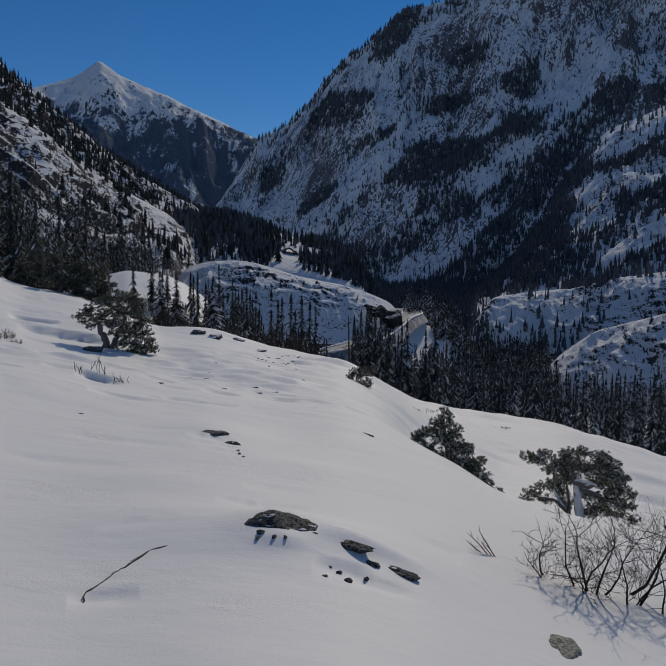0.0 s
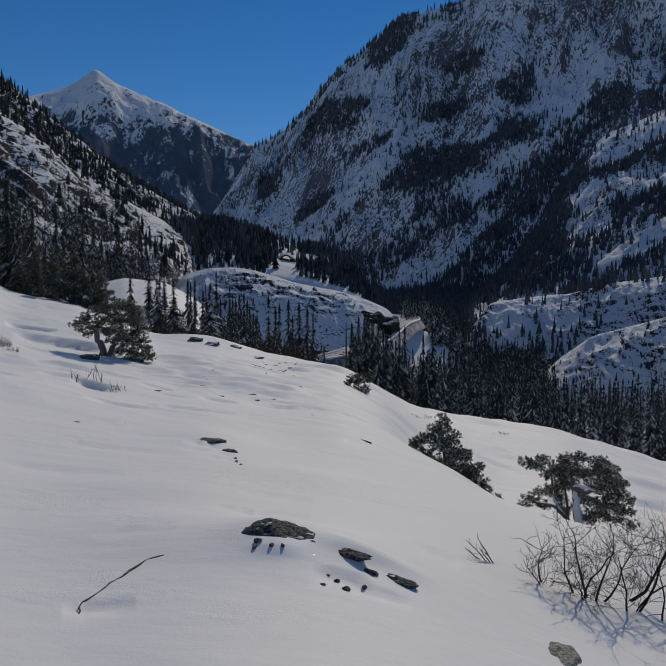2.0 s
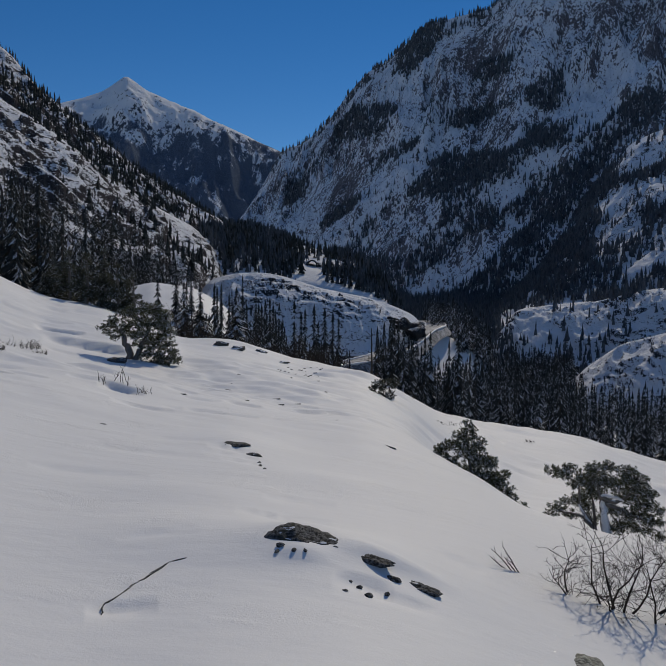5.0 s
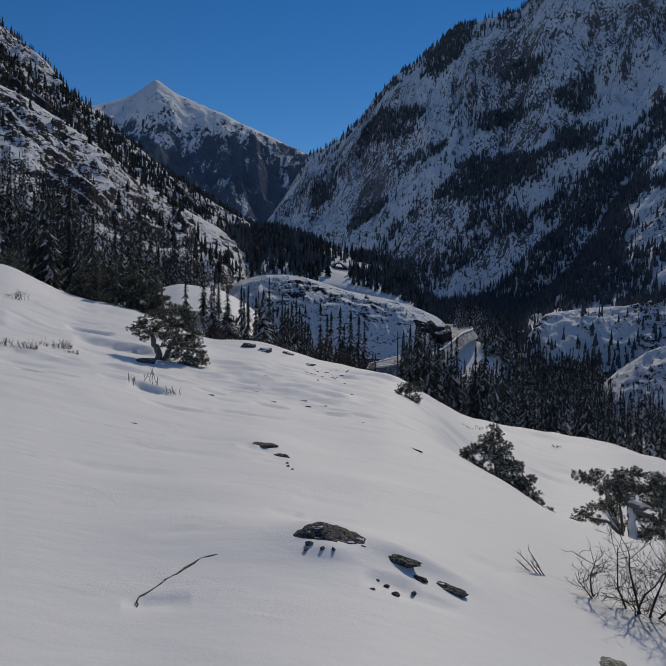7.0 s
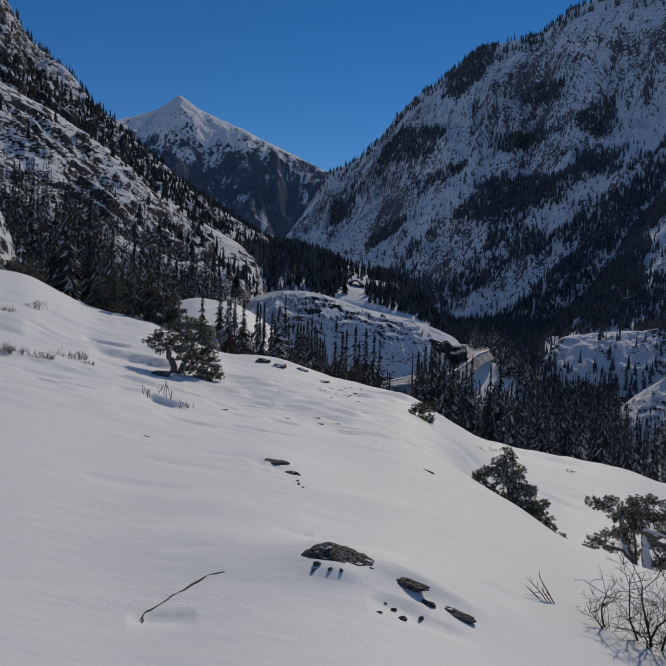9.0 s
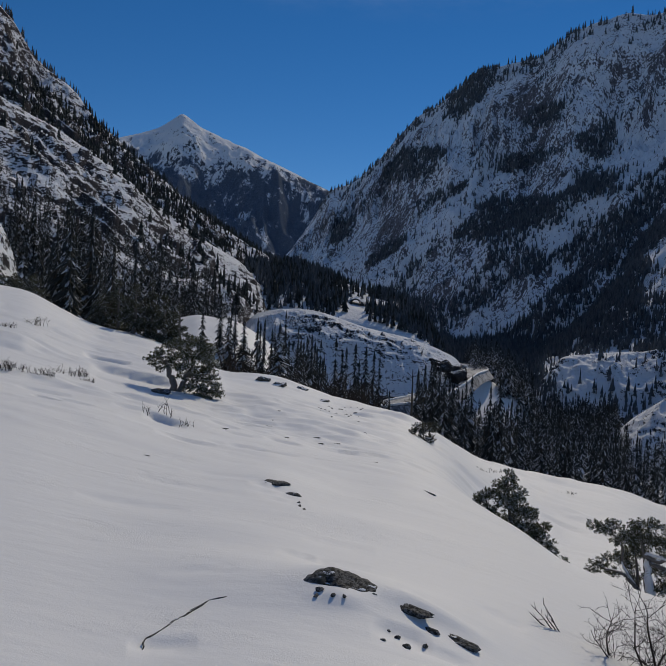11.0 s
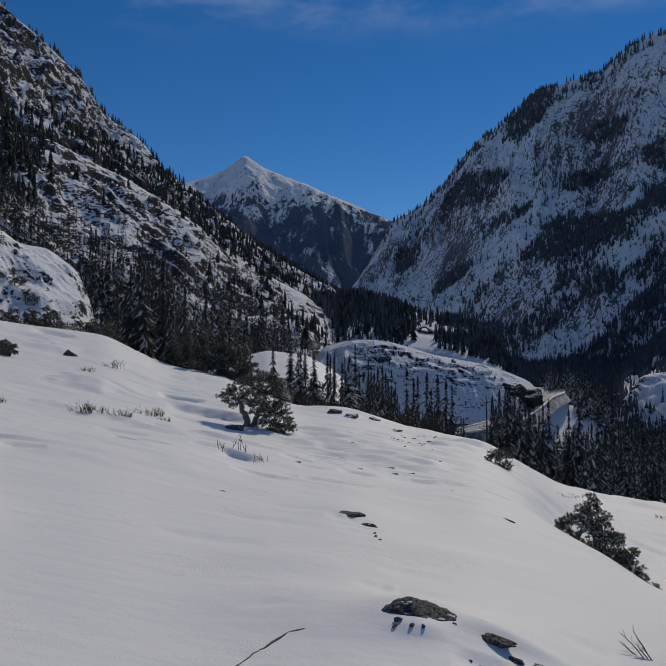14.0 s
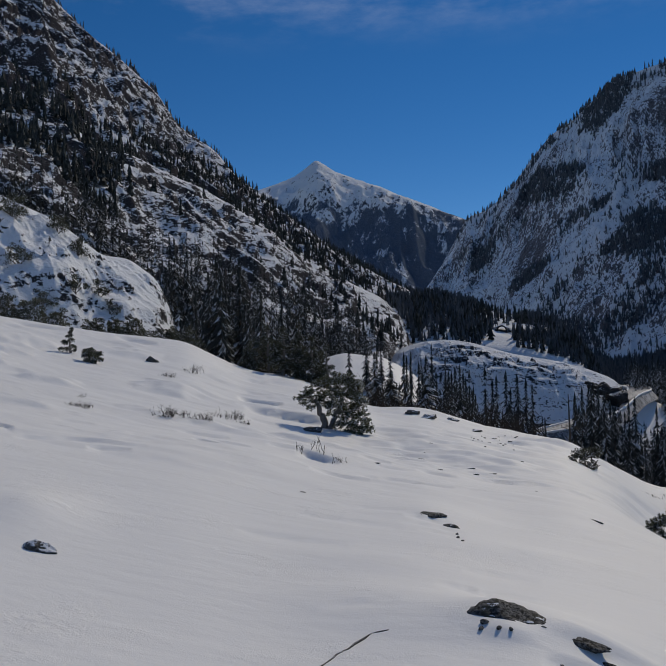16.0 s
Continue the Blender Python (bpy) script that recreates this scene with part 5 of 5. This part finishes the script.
tufted_juniper("juniper_tree", "spreading juniper with a pale snow-plastered trunk", 18.2, 16.0, -0.1,
               [(0.05, 0.015, [(18.3, -17.0, 0), (18.15, -15.4, 0), (18.0, -14.3, 0), (17.5, -12.9, 0)]), (0.035, 0.012, [(18.1, -17.0, 0), (16.7, -15.2, 0), (16.5, -13.8, 0), (15.3, -12.95, 0)]), (0.05, 0.015, [(18.0, -14.4, 0), (19.3, -14.6, -0.05), (20.3, -13.5, 0)]),
                (0.05, 0.015, [(18.0, -17.0, 0), (16.8, -15.9, -0.1), (15.0, -15.65, -0.1)]), (0.05, 0.015, [(18.1, -14.8, 0), (19.8, -15.3, -0.1), (21.4, -15.8, -0.1)]), (0.03, 0.012, [(17.8, -17.0, 0.1), (17.5, -14.7, 0.1), (17.2, -13.3, 0.05)])],
               [(14.85, -12.9, 0.78, 0.45, 0), (15.6, -13.05, 0.65, 0.45, 0), (16.9, -13.3, 0.91, 0.78, 0), (17.5, -12.5, 0.78, 0.52, 0), (17.7, -13.3, 0.91, 0.78, 0.2), (17.2, -14.2, 0.78, 0.52, 0.2), (19.7, -12.5, 0.78, 0.45, 0), (20.2, -13.0, 1.17, 0.65, 0),
                (20.6, -13.7, 1.17, 0.65, 0), (19.1, -13.4, 0.78, 0.65, 0.1), (19.6, -14.3, 1.04, 0.52, 0.2), (20.9, -14.6, 1.04, 0.65, 0), (20.2, -15.4, 1.30, 0.59, 0), (21.6, -15.7, 0.78, 0.52, 0), (19.7, -16.1, 1.04, 0.52, 0.1), (15.1, -15.35, 0.78, 0.39, 0),
                (14.6, -15.9, 0.59, 0.26, 0), (16.0, -15.8, 0.65, 0.33, 0), (18.5, -12.3, 0.7, 0.5, 0.2), (18.4, -13.2, 0.8, 0.6, 0.3), (16.2, -13.7, 0.6, 0.4, 0.2), (18.8, -15.2, 0.8, 0.5, 0.25), (17.2, -15.2, 0.6, 0.4, 0.3), (21.3, -13.9, 0.6, 0.4, 0.1), (22.0, -15.0, 0.5, 0.35, 0), (20.9, -16.3, 0.9, 0.4, 0), (22.0, -16.6, 0.6, 0.35, 0), (15.9, -12.5, 0.5, 0.35, 0.1), (16.7, -14.7, 0.9, 0.6, 0.45), (18.0, -14.3, 0.8, 0.5, 0.45), (17.5, -15.9, 0.8, 0.4, 0.45), (15.7, -14.9, 0.5, 0.35, 0.3), (19.0, -16.5, 0.7, 0.35, -0.05)], 23,
               plaster=[(0.10, 0.04, [(18.55, -16.9, -0.06), (18.35, -15.6, -0.07), (18.25, -14.6, -0.06)]), (0.035, 0.02, [(18.1, -14.25, -0.02), (19.0, -14.35, -0.06), (19.6, -14.55, -0.05)]), (0.03, 0.02, [(17.6, -16.5, -0.02), (16.9, -15.6, -0.02), (16.6, -15.0, -0.02)])])
# the old juniper on the brow
old_spot = spot(-16.6, -5.15, 15)
OLD_R = math.hypot(old_spot.x, old_spot.y)
OLD_MASSES = [(-18.6, -2.85, 0.60, 0.28, 0), (-17.9, -2.45, 0.84, 0.44, 0), (-17.0, -1.9, 0.84, 0.50, 0.1), (-16.1, -1.5, 0.96, 0.56, 0), (-15.1, -1.5, 0.96, 0.62, 0.1), (-14.4, -2.1, 0.84, 0.75, 0), (-16.5, -2.6, 1.08, 0.50, 0.2), (-15.4, -2.6, 1.08, 0.62, 0), (-14.2, -3.2, 0.96, 0.75, 0),
                (-15.0, -3.6, 0.84, 0.50, 0.2), (-14.0, -4.1, 0.72, 0.62, 0), (-15.1, -4.7, 0.84, 0.56, -0.2), (-14.3, -5.1, 0.96, 0.56, -0.3), (-13.5, -5.3, 0.60, 0.44, -0.3), (-15.7, -4.9, 0.48, 0.38, -0.3), (-17.3, -3.0, 0.9, 0.35, 0.1), (-16.3, -3.3, 1.0, 0.4, 0.25), (-15.2, -4.1, 0.9, 0.6, 0.1), (-18.2, -3.2, 0.5, 0.25, 0), (-15.9, -3.5, 0.8, 0.4, -0.2), (-16.3, -4.0, 0.4, 0.3, 0.2), (-17.6, -3.5, 0.6, 0.25, -0.1), (-14.8, -5.4, 0.8, 0.35, -0.3), (-13.6, -4.7, 0.5, 0.4, -0.2)]
crown_rng = random.Random(29)
OLD_CROWN = [(a, e, w * 0.92, h * 0.8, y) for a, e, w, h, y in OLD_MASSES]
OLD_CROWN += [(a + crown_rng.uniform(-0.8, 0.8) * w, e + crown_rng.uniform(-0.9, 1.0) * h, w * 0.45, h * 0.3, y + crown_rng.uniform(-0.3, 0.3)) for a, e, w, h, y in OLD_MASSES for _ in range(2)]
tufted_juniper("old_juniper", "old juniper with a split grey trunk and snow on its boughs", -16.5, OLD_R, -0.05,
               [(0.14, 0.05, [(-16.65, -5.4, 0), (-17.0, -4.2, 0), (-17.4, -2.9, 0)]), (0.11, 0.04, [(-16.4, -5.4, 0), (-16.0, -4.3, 0), (-15.3, -3.0, 0)]), (0.05, 0.02, [(-17.2, -3.4, 0), (-17.8, -2.8, 0), (-18.6, -2.8, 0)]), (0.05, 0.02, [(-15.9, -4.0, 0), (-14.9, -3.9, 0), (-14.1, -3.7, 0)])],
               OLD_CROWN, 25, leaf=0.05, per=13, full=120)
def layered(seed, az, low, high, half, n=8):
    """Flat sprays of foliage in tiers that narrow towards a ragged top."""
    rng = random.Random(seed)
    out = []
    for k in range(n):
        q = k / (n - 1)
        w = half * (1 - q) ** 0.75 + 0.12
        for m in range(3 if q < 0.7 else 1):
            out.append((az + rng.uniform(-1, 1) * w * (1 if q < 0.9 else 0.2), low + (high - low) * q + rng.uniform(-0.2, 0.2), (0.25 + 0.3 * w) * rng.uniform(0.7, 1.2), rng.uniform(0.16, 0.3), rng.uniform(-0.6, 0.6)))
    return out


for a, d, high, half, sd in ((-22.0, 45, 1.5, 1.0, 31), (-21.0, 44, 2.4, 1.2, 32), (-19.8, 43, 2.2, 1.3, 33), (-18.6, 43, 2.5, 1.1, 37), (-17.7, 42, 1.4, 1.1, 34), (-16.6, 42, 0.8, 1.0, 36)):
    low = math.degrees(math.atan((float(ground_at(a, d)[0]) - EYE) / d))
    tufted_juniper("dark_juniper", "dense dark juniper on the edge of the snowfield", a, d, -0.1, [(0.12, 0.03, [(a, low - 0.1, 0), (a + 0.1, (low + high) / 2, 0), (a, high, 0)])],
                   layered(sd, a, low + 0.25, high, half), sd, leaf=0.10, per=10, full=60, mat=M_JUNIPER_DARK)
BROW_R = float(np.hypot(*spot(2.1, -7.9, 12).xy))
tufted_juniper("juniper_bush", "small juniper hanging over the brow, snow below it", 2.1, BROW_R, 0.0, [(0.03, 0.01, [(2.2, -8.15, 0), (2.1, -7.15, 0)])],
               [(2.13, -7.15, 0.9, 0.5, 0), (2.83, -6.95, 0.6, 0.35, 0), (2.34, -7.95, 0.8, 0.4, 0), (1.33, -7.35, 0.4, 0.3, 0)], 35, leaf=0.06, per=14, full=90, mat=M_JUNIPER_DARK)


def tuft(az, el, w, h, seed, label="dry sagebrush tips poking through the snow", n=30):
    """Dry stems of one small plant."""
    rng = random.Random(seed)
    p0 = spot(az, el, 5)
    soup = Soup()
    for i in range(n):
        x = rng.uniform(-w, w)
        p = Vector((x, rng.uniform(-0.15, 0.15), -0.04))
        d = Vector((rng.uniform(-0.5, 0.5), rng.uniform(-0.3, 0.3), 1)).normalized()
        grow(soup, rng, p, d, h * rng.uniform(0.2, 0.65), 0.006 + 0.004 * h, 2 if n > 20 else 1, 3, 0.4)
    ob = new("sagebrush", soup.mesh("sagebrush", M_TWIG, True))
    ob.location = p0
    return tagged(ob, label, "shrub", "dry plants in the snow", "stuff")


for i, (a, e, w, h) in enumerate([(-28.6, -3.95, 0.25, 0.34), (-26.9, -4.15, 0.5, 0.30), (-24.3, -4.2, 0.45, 0.34), (-26.6, -0.75, 0.55, 0.5), (-23.5, -4.25, 0.25, 0.3), (-34.6, -3.0, 0.3, 0.25),
                                  (-25.6, -4.3, 0.2, 0.22), (6.6, -9.9, 0.7, 0.22), (12.5, -10.9, 0.5, 0.14), (-22.9, -4.6, 0.2, 0.15), (-28.4, -1.0, 0.3, 0.25)]):
    tuft(a, e, w, h, 70 + i)
tuft(-17.9, -6.9, 0.45, 0.55, 90, "arching bare twigs beside a hollow in the snow", 9)
tuft(-15.6, -7.7, 0.2, 0.3, 91, "arching bare twigs beside a hollow in the snow", 8)

# shrubs under the rocky knoll
for i, (a, r, sc) in enumerate([(-33.6, 61, 0.8), (-30.9, 62, 1.15), (-32.3, 62, 0.9), (-37.9, 60, 1.1), (-36.2, 62, 0.9), (-27.2, 60, 0.9), (-28.3, 61, 0.8), (-26.2, 59, 0.6), (-39.5, 61, 1.1), (-36.0, 78, 1.0), (-34.6, 76, 0.9), (-39, 76, 1.2), (-41.5, 60, 1.2), (-43.5, 62, 1.2)]):
    juniper("scrub_juniper", "low dark scrub juniper below the rocky knoll", at(a, r, -0.1),
            [(x * sc, y * sc, z * sc, q * sc) for x, y, z, q in ((-0.8, 0, 0.6, 0.55), (0, 0.1, 0.8, 0.65), (0.8, 0, 0.55, 0.55), (-0.3, 0, 1.3, 0.5), (0.4, 0.1, 1.5, 0.5))], 0.08, 100 + i, leaf=0.14, density=0.5, mat=M_JUNIPER_DARK)
juniper("scrub_juniper", "dark round juniper bush on the open snow", spot(-33.7, 0.15, 20), [(-0.28, 0, 0.15, 0.26), (0.0, 0, 0.2, 0.3), (0.28, 0, 0.15, 0.26), (0, 0, 0.36, 0.24), (-0.2, 0, 0.34, 0.2)], 0.04, 130, leaf=0.06, density=1.3, mat=M_JUNIPER_DARK)
juniper("scrub_juniper", "young upright juniper alone on the open snow", at(-35.18, 34.0, -0.05), [(-0.2, 0, 0.2, 0.2), (0.18, 0, 0.25, 0.2), (0, 0, 0.5, 0.22), (-0.05, 0, 0.78, 0.18), (0.04, 0, 1.0, 0.1)], 0.03, 131, leaf=0.055, density=1.2, mat=M_JUNIPER_DARK)


# bare brush along the brow
brush_rng = random.Random(61)
brush = Soup()
for i in range(70):
    p0 = at(brush_rng.uniform(-13, -1.5), brush_rng.uniform(37, 58), -0.05)
    size = brush_rng.uniform(0.5, 1.5)
    for k in range(9):
        d = Vector((brush_rng.uniform(-0.6, 0.6), brush_rng.uniform(-0.4, 0.4), 1)).normalized()
        grow(brush, brush_rng, p0 + Vector((brush_rng.uniform(-0.5, 0.5), brush_rng.uniform(-0.4, 0.4), 0)), d, size * brush_rng.uniform(0.6, 1.1), 0.022, 1, 3, 0.3)
tagged(new("brow_brush", brush.mesh("brow_brush", M_TWIG)), "bare grey brush growing along the brow of the snow", "brush", kind="stuff")
# the rock cut at the end of the road hill
M_CUTROCK = rock_material("dark_cut_rock", (0.012, 0.012, 0.013), (0.055, 0.053, 0.054), (0.04, 0.038, 0.036), 0.85)
for a, r, e, w, h, sd in ((4.3, 270, -2.9, 5.0, 4.2, 201), (3.5, 264, -2.5, 4.2, 2.6, 202), (4.85, 277, -3.2, 3.0, 3.6, 203), (2.8, 258, -2.2, 3.0, 1.4, 204)):
    p = Vector((r * math.sin(radians(a)), r * math.cos(radians(a)), EYE + r * math.tan(radians(e))))
    rock(p, (w, w * 0.7, h), sd, "dark bare rock cut above the road bend", 20, M_CUTROCK, "rock_outcrop", lumpy=0.55)

# dark slivers for crust-edge shadows, and crumbs, along the wind-blown part of the snow
for i, (a, e, w) in enumerate([(-9.57, -7.53, 0.66), (-9.32, -7.07, 0.28), (-6.07, -8.2, 0.77), (-4.43, -8.63, 0.87), (-5.71, -8.66, 1.04), (-2.27, -7.71, 0.45), (-1.31, -9.82, 0.28), (-8.35, -8.3, 0.64), (-18.58, -9.88, 0.69), (-2.81, -6.91, 0.24), (-8.81, -6.35, 0.32), (-13.03, -7.82, 0.77)]):
    p = spot(a, e, 5)
    far = math.hypot(p.x, p.y)
    rock(p + Vector((0, 0, -0.006)), (0.6 * w * radians(1) * far, 0.015 + 0.0012 * far, 0.008 + 0.0006 * far), 300 + i, "thin dark sliver laid as the shadow of a wind-crust edge", -8 + 5 * (i % 4), lumpy=0.2)
crumb_rng = random.Random(3)
for i in range(26):
    p = spot(crumb_rng.uniform(-5.9, -2.42), crumb_rng.uniform(-6.67, -5.86), 8)
    w = crumb_rng.uniform(0.02, 0.05)
    rock(p, (w * 1.5, w, w * 0.6), 330 + i, "small dark pebble on the snow", i * 37, name="pebble")
tuft(-34.95, -2.81, 0.25, 0.14, 95, n=14)
tuft(-34.48, -2.31, 0.12, 0.18, 96, n=10)
# brush on the knoll's ledges
for i, (a, r, sc) in enumerate(((-34.8, 68, 0.9), (-33.2, 70, 1.0), (-32.4, 69, 0.8), (-30.2, 66, 1.1), (-29.3, 64, 1.0), (-31.6, 65, 1.0), (-38.6, 69, 1.1), (-37.0, 66, 0.9))):
    juniper("scrub_juniper", "low dark scrub juniper on the rocky knoll", at(a, r, -0.1),
            [(x * sc, y * sc, z * sc, q * sc) for x, y, z, q in ((-0.7, 0, 0.5, 0.5), (0.1, 0.1, 0.8, 0.6), (0.8, 0, 0.5, 0.5), (-0.2, 0, 1.3, 0.45))], 0.07, 150 + i, leaf=0.13, density=0.45, mat=M_JUNIPER_DARK)


# ---- the road ----
def road_material():
    k = Nodes("packed_snow_road")
    n = k.noise(k.place(), 0.9, 5, 0.65)
    n2 = k.noise(k.place(), 0.12, 4, 0.6)
    col = k.mix(k.ramp(k.math("ADD", n, k.math("MULTIPLY_ADD", n2, 0.6, -0.3)), 0.35, 0.62), (0.10, 0.10, 0.10), (0.46, 0.46, 0.47))
    return k.done(col, 0.8, k.bump(n, 0.4, 0.05), 0.3)


M_ROAD = road_material()


def ribbon(points, half, lift):
    """Left and right edges of a band along a line of points."""
    vs = []
    for i, p in enumerate(points):
        d = points[min(i + 1, len(points) - 1)] - points[max(i - 1, 0)]
        n = Vector((d.y, -d.x, 0)).normalized()
        vs += [p - n * half + Vector((0, 0, lift)), p + n * half + Vector((0, 0, lift))]
    return vs


def sight(az, r, el):
    return Vector((r * math.sin(radians(az)), r * math.cos(radians(az)), EYE + r * math.tan(radians(el))))


def build_road(knots, half, label):
    line = smooth_line([sight(*k) for k in knots])
    top = ribbon(line, half, 0.25)
    low = ribbon(line, half + 2.5, -3.0)
    v = top + low
    n = len(top)
    f = []
    for i in range(0, n - 2, 2):
        f += [(i, i + 1, i + 3, i + 2), (i, i + 2, n + i + 2, n + i), (i + 1, n + i + 1, n + i + 3, i + 3)]
    ob = new("road", mesh_from("road", np.array([tuple(p) for p in v]), np.array(f), [M_ROAD], False))
    tagged(ob, label, "road", kind="structure")
    # snow thrown up along both sides
    rng = random.Random(5)
    for side in (0, 1):
        soup = Soup()
        pts = [top[i + side] + Vector((0, 0, 0.1)) for i in range(0, n, 2)]
        soup.tube(pts, [0.2 + 0.35 * rng.random() for _ in pts], 6)
        ridge = new("snowbank", soup.mesh("snowbank", M_SNOW, True))
        tagged(ridge, "ploughed snowbank along the edge of the road", "snowbank", kind="structure")


build_road([(-4.5, 226, -5.95), (-2.5, 226, -5.75), (-0.6, 229, -5.5), (1.2, 237, -5.1), (2.9, 252, -4.5), (4.2, 271, -3.7), (5.1, 292, -2.95), (5.9, 314, -2.62), (5.8, 338, -2.4), (5.0, 352, -2.2)], 4.2, "winding valley road with packed snow and wheel tracks")
build_road([(-8.0, 590, 2.6), (-7.2, 600, 2.75), (-4.7, 640, 3.05), (-3.0, 670, 2.95), (-1.5, 690, 2.75), (0.1, 690, 2.35), (0.8, 688, 2.1)], 4.0, "snowed-over upper road cut across the wooded bench")


# ---- tunnel and poles by the upper road ----
def concrete_material():
    k = Nodes("grey_concrete")
    n = k.noise(k.place(), 0.8, 5, 0.6)
    return k.done(k.mix(n, (0.16, 0.155, 0.15), (0.30, 0.29, 0.28)), 0.85, k.bump(n, 0.3, 0.05), 0.2)


def dark_material():
    k = Nodes("dark_tunnel_rock")
    n = k.noise(k.place(), 0.9, 4, 0.6)
    return k.done(k.mix(n, (0.02, 0.02, 0.02), (0.05, 0.048, 0.045)), 0.9, k.bump(n, 0.5, 0.1), 0.1)


M_CONCRETE, M_DARK = concrete_material(), dark_material()


def tunnel(place, width, height):
    """A short road tunnel: an arched portal ring, the dark lining behind it and snow on its roof."""
    ob = thing("road_tunnel", "small arched road tunnel with snow on its roof", "tunnel", place, 3)

    def arch(half, top, y, n=14):
        return [Vector((half * math.cos(math.pi * i / n), y, top * math.sin(math.pi * i / n) ** 0.8)) for i in range(n + 1)]

    def shell(rings):
        soup = Soup()
        m = len(rings[0])
        for ring in rings:
            soup.v += ring
        for j in range(len(rings) - 1):
            for i in range(m - 1):
                a, b = j * m + i, j * m + i + 1
                soup.f += [(a, b, b + m), (a, b + m, a + m)]
        return soup

    outer, inner = width / 2 + 0.8, width / 2
    part("portal", shell([arch(outer, height + 0.8, 1.5), arch(outer, height + 0.8, 0), arch(inner, height, 0), arch(inner, height, 1.5)]).mesh("portal", M_DARK), ob, "dark rock portal ring")
    lining = shell([arch(inner, height, 0.4), arch(inner + 0.4, height + 0.3, 0.8), arch(inner, height, 4.0)])
    part("lining", lining.mesh("lining", M_DARK), ob, "dark rock lining")
    part("roof_snow", shell([arch(outer + 0.1, height + 0.85, 0.6), arch(outer + 0.6, height + 1.2, 1.2), arch(outer + 3.0, height + 1.4, 6), arch(outer + 5, height + 1.0, 16)]).mesh("roof_snow", M_HILL, True), ob, "thick snow on the roof")


p = spot(-3.38, 1.75, 330)
tunnel(p + Vector((0, -2, -0.5)), 6.0, 4.2)
for i, (a, e) in enumerate(((-5.6, 1.9), (-4.9, 1.95), (-4.6, 2.0), (-6.2, 1.85))):
    p = spot(a, e, 330)
    pole = thing("utility_pole", "thin wooden utility pole with a crossarm", "utility pole", p, 20, group="poles by the upper road")
    soup = Soup()
    soup.tube([Vector((0, 0, -0.5)), Vector((0, 0, 9.5))], [0.16, 0.11], 6)
    part("post", soup.mesh("post", M_TRUNK, True), pole)
    soup = Soup()
    soup.tube([Vector((-1.2, 0, 8.8)), Vector((1.2, 0, 8.8))], [0.08, 0.08], 5)
    arm = part("crossarm", soup.mesh("crossarm", M_TRUNK, True), pole)
    for x in (-1.0, -0.4, 0.4, 1.0):
        soup = Soup()
        soup.tube([Vector((x, 0, 8.86)), Vector((x, 0, 9.0)), Vector((x, 0, 9.12))], [0.05, 0.07, 0.03], 6)
        part("insulator", soup.mesh("insulator", M_CONCRETE, True), arm, "grey insulator")

# a dead snag at the end of the brow
snag_at = at(1.15, 62, -0.3)
snag = thing("dead_snag", "bare grey dead tree with stubby broken branches", "dead tree", snag_at)
soup, rng = Soup(), random.Random(8)
soup.tube([Vector((0, 0, 0)), Vector((0.05, 0, 3.2)), Vector((0.0, 0.1, 6.4))], [0.14, 0.09, 0.03], 6)
part("trunk", soup.mesh("trunk", M_TRUNK, True), snag)
for i in range(14):
    soup = Soup()
    z = rng.uniform(1.5, 6.0)
    grow(soup, rng, Vector((0.02, 0, z)), Vector((rng.uniform(-1, 1), rng.uniform(-1, 1), 0.1)).normalized(), rng.uniform(0.4, 1.1), 0.03, 1, 3, 0.2)
    part("branch", soup.mesh("branch", M_TRUNK, True), snag)
